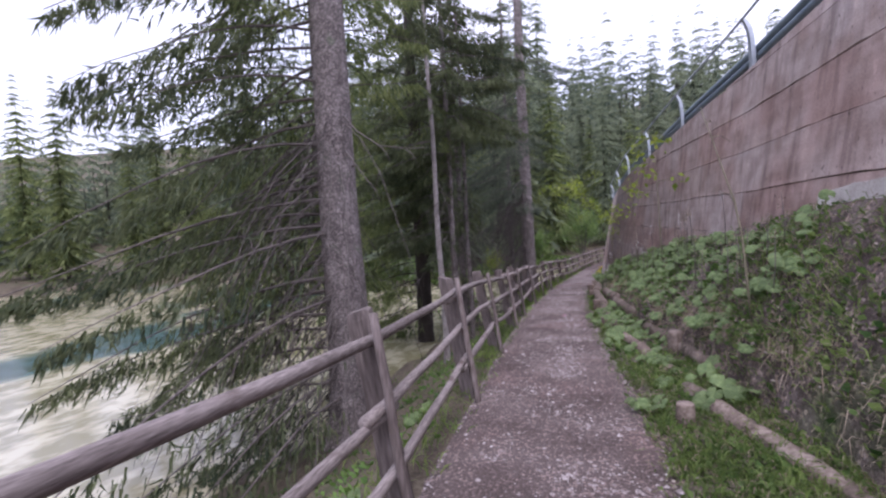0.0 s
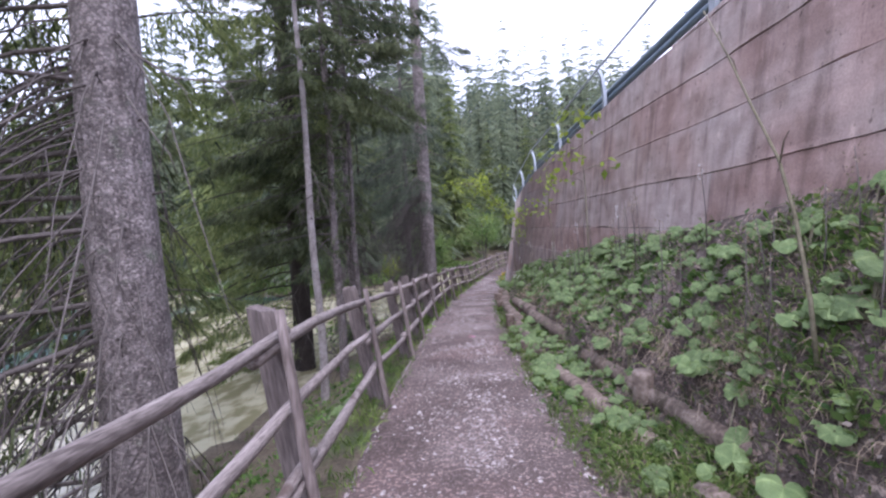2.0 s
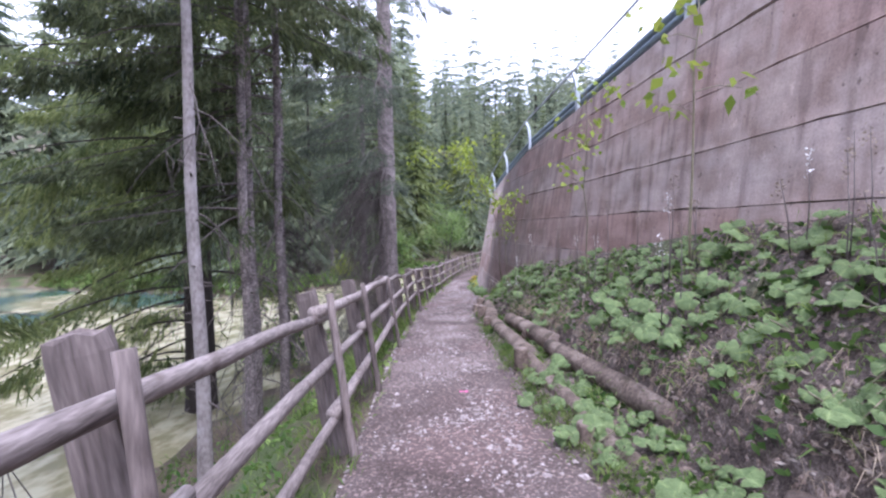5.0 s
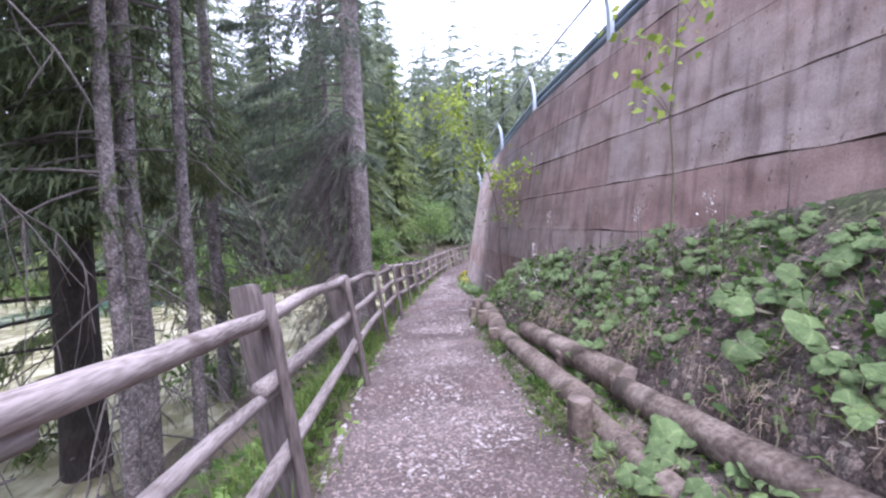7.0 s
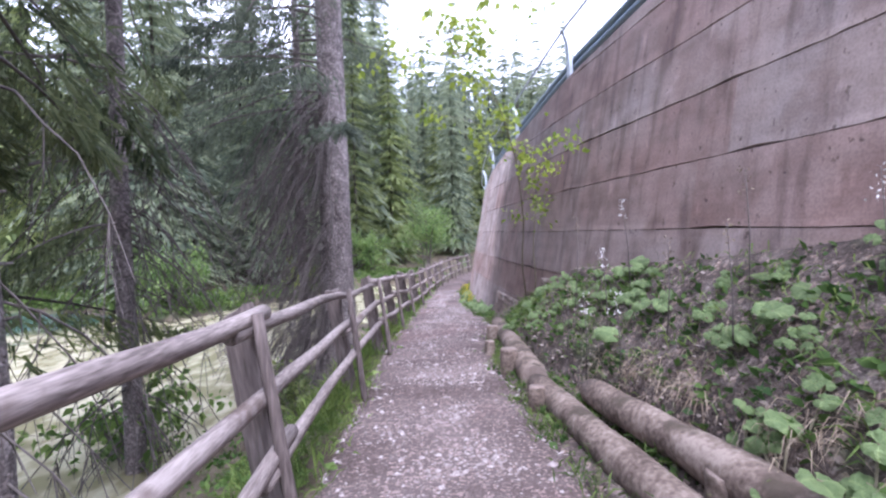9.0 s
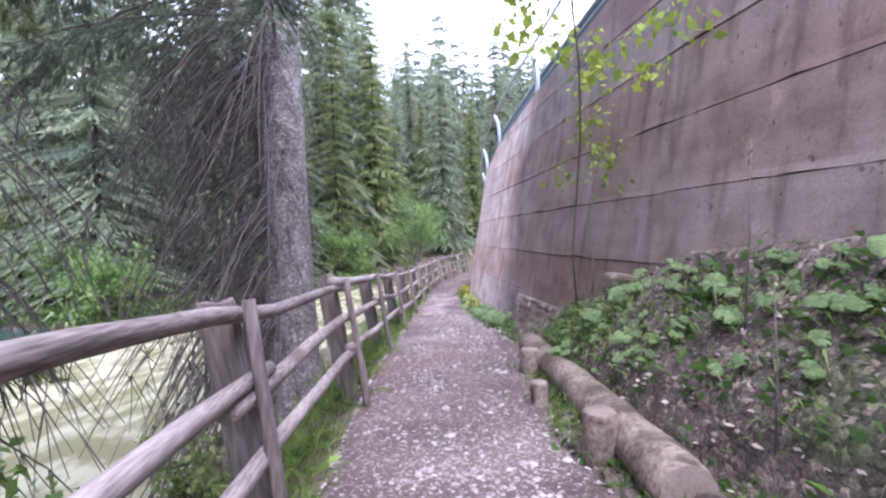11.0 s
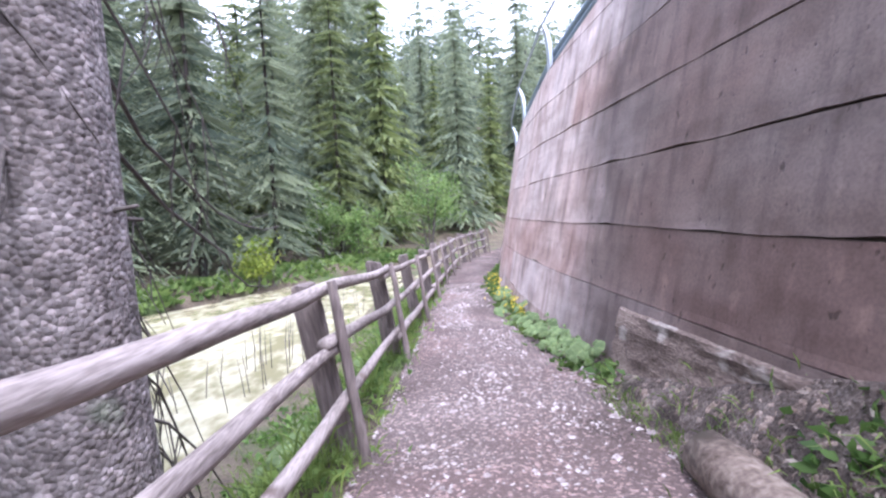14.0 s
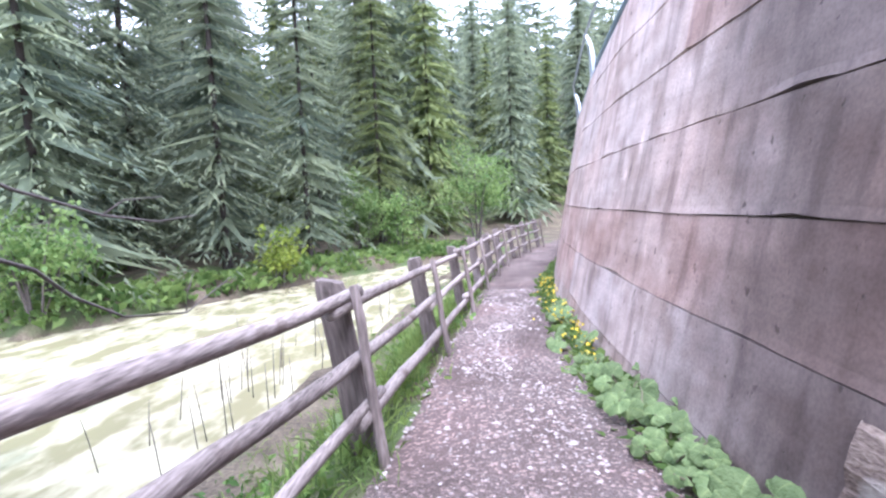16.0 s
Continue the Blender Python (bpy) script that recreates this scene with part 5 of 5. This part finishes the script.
def step_edge(rng):
    y = rng.uniform(2.2, 15.5)
    a, b, toe = float(path_right(y)), float(wall_foot_x(y)), float(bank_toe(y))
    return a + (b - a) * (toe + (1 - toe) * rng.gauss(0.38, 0.07)), y


def first_bank(rng):
    y = rng.uniform(1.2, 6.2)
    a, b = float(path_right(y)), float(wall_foot_x(y))
    return a + (b - a) * rng.uniform(0.05, 1), y


def wall_strip(rng):
    y = rng.uniform(20.9, 34)
    return float(wall_foot_x(y)) - abs(rng.gauss(0, 0.12)), y


def far_bank(rng):
    x = rng.uniform(-24, -1)
    return x, float(far_shore(x)) + abs(rng.gauss(0.5, 1.6))


scatter("verge_grass", clumped(9000, 41, fence_verge), 0.17, 0.011, GRASS, "green grass along the foot of the fence", "grass", 51, bend=0.35)
scatter("slope_grass", clumped(7000, 42, left_bank, 12, 0.12), 0.20, 0.013, GRASS, "grass and herbs on the slope to the pond", "grass", 52, bend=0.4)
scatter("path_edge_grass", clumped(4500, 43, right_edge, 16, 0.06), 0.15, 0.010, GRASS, "grass tufts along the logs at the path's edge", "grass", 53, bend=0.35)
scatter("bank_grass", clumped(8000, 44, on_bank, 14, 0.09), 0.18, 0.010, GRASS, "grass tufts on the bank", "grass", 54, bend=0.45, tilt=0.7)
scatter("dry_grass", clumped(3600, 45, step_edge, 26, 0.07), 0.15, 0.006, DRYGRASS, "hanging tufts of dry pale grass on the bank", "grass", 55, up=0.35, bend=0.75, tilt=0.8)
scatter("bank_weeds", clumped(9000, 46, on_bank, 18, 0.10), 0.085, 0.045, WEED, "low leafy weeds between the butterbur", "weeds", 56, tilt=1.0, up=0.9, bend=0.2)
scatter("slope_weeds", clumped(7000, 47, left_bank, 18, 0.12), 0.10, 0.05, WEED, "low leafy weeds on the slope to the pond", "weeds", 57, tilt=1.0, up=0.9, bend=0.2)
scatter("wall_weeds", clumped(3800, 48, wall_strip, 14, 0.07), 0.12, 0.05, LEAF, "leafy weeds along the foot of the wall", "weeds", 58, tilt=0.9, up=1.0, bend=0.25)
scatter("far_bank_herbs", clumped(6000, 49, far_bank, 12, 0.3), 0.35, 0.16, LEAF, "lush herbs on the far bank of the pond", "herbs", 59, tilt=0.8, up=1.0, bend=0.25)


scatter("first_bank_grass", clumped(9500, 83, first_bank, 16, 0.09), 0.19, 0.010, GRASS, "green grass tufts on the first stretch of the bank", "grass", 93, bend=0.45, tilt=0.6)
scatter("first_bank_straw", clumped(4500, 88, first_bank, 20, 0.09), 0.17, 0.007, DRYGRASS, "dry pale grass mixed into the first stretch of the bank", "grass", 98, bend=0.6, tilt=0.8)
scatter("first_bank_weeds", clumped(3500, 84, first_bank, 18, 0.10), 0.08, 0.045, LEAF, "small leafy weeds on the first stretch of the bank", "weeds", 94, tilt=1.0, up=0.9, bend=0.2)


scatter("leaf_litter", clumped(14000, 85, on_bank, 10, 0.2), 0.042, 0.024, LITTER, "dead leaves, bark flakes and wood chips strewn on the bank", "litter", 95, tilt=3.0, up=0.25, bend=0.0)
scatter("hanging_grass", clumped(2600, 86, step_edge, 30, 0.05), 0.15, 0.005, DRYGRASS, "dry straw hanging over the edge of the bank's step", "grass", 96, up=0.05, bend=0.9, tilt=0.5)


def shallows(rng):
    y = rng.uniform(23.5, 30)
    return float(near_shore(y)) - rng.uniform(0.3, 1.7), y


def reed_stalks():
    """Last year's reed stalks standing in the shallow water."""
    rng, t = random.Random(87), Tubes()
    for _ in range(34):
        x, y = shallows(rng)
        h = rng.uniform(0.5, 0.95)
        tip = Vector((x + rng.uniform(-0.12, 0.12), y + rng.uniform(-0.12, 0.12), WATER_Z + h))
        t.add([(x, y, WATER_Z - 0.1), Vector((x, y, WATER_Z)).lerp(tip, 0.6), tip], [0.007, 0.006, 0.003], 4)
    tagged(t.make("reed_stalks", TWIG), "thin withered reed stalks standing in the shallow pond", "reeds", kind="stuff")


reed_stalks()


def fence_slope(rng):
    y = rng.uniform(12, 30)
    return float(path_left(y)) - 0.15 - abs(rng.gauss(0.1, 0.55)), y


scatter("tall_grass", clumped(6500, 81, fence_slope, 10, 0.10), 0.34, 0.013, GRASS, "tall green grass on the slope behind the fence", "grass", 91, bend=0.35, tilt=0.35)
scatter("leafy_herbs", clumped(5000, 82, fence_slope, 16, 0.12), 0.12, 0.06, LEAF, "leafy herbs on the slope behind the fence", "herbs", 92, tilt=1.0, up=0.9, bend=0.2)


def dry_stalk(x, y, h, seed, flowers=True):
    """A thin stem with a small seed or flower head."""
    rng, rn = random.Random(seed), np.random.default_rng(seed)
    root = tagged(holder("flower_stalk", (x, y, ground_z(x, y))), "tall thin stalk with a withered pale flower head", "plant", "flower stalks")
    t = Tubes()
    tip = Vector((rng.uniform(-0.06, 0.06), rng.uniform(-0.06, 0.06), h))
    t.add([(0, 0, -0.05), tip * 0.5 + Vector((0.015, 0, 0)), tip], [0.006, 0.005, 0.003], 4)
    t.make("stem", TWIG, root)
    n = 26
    pos = np.array(tip) + np.stack([rn.normal(0, 0.022, n), rn.normal(0, 0.022, n), rn.uniform(-0.16, 0.02, n)], axis=1)
    way = rn.normal(0, 1, (n, 3))
    way /= np.linalg.norm(way, axis=1, keepdims=True)
    v, f = blades(pos, way, np.full(n, 0.022), np.full(n, 0.012), rn)
    fast_object("flower_head", v, f, WHITE if flowers else DRYGRASS, root)


rng_s = random.Random(61)
for i in range(38):
    y = rng_s.uniform(4.5, 16.5)
    x = float(wall_foot_x(y)) - rng_s.uniform(0.1, 0.75)
    dry_stalk(x, y, rng_s.uniform(0.5, 1.0), 400 + i, i % 4 == 0)


def flower_patch():
    rn = np.random.default_rng(71)
    n = 170
    y = rn.uniform(23.5, 28.5, n)
    x = wall_foot_x(y) - np.abs(rn.normal(0.1, 0.1, n)) - 0.03
    pos = np.stack([x, y, path_z(y) + rn.uniform(0.1, 0.28, n)], axis=1)
    way = rn.normal(0, 1, (n, 3))
    way /= np.linalg.norm(way, axis=1, keepdims=True)
    v, f = blades(pos, way, np.full(n, 0.035), np.full(n, 0.03), rn)
    tagged(fast_object("yellow_flowers", v, f, YELLOW), "small yellow flowers along the foot of the wall", "flowers", kind="stuff")


flower_patch()


def litter(x, y):
    """A small crumpled pink wrapper on the path."""
    v, f = [], []
    for i in range(4):
        for k in range(3):
            v.append((0.03 * (i - 1.5), 0.022 * (k - 1), 0.012 + 0.010 * noise.noise((i * 1.7, k * 2.3, 4))))
    for i in range(3):
        for k in range(2):
            q = 3 * i + k
            f.append((q, q + 3, q + 4, q + 1))
    ob = mesh_object("wrapper", v, f, surface("pink_paper", [(0.55, 0.10, 0.25), (0.7, 0.2, 0.38)], 8, 40, 0.6, 0.2))
    ob.location = (x, y, float(path_z(y)) + 0.03)
    tagged(ob, "small crumpled pink paper wrapper on the path", "litter")


litter(-0.47, 10.93)
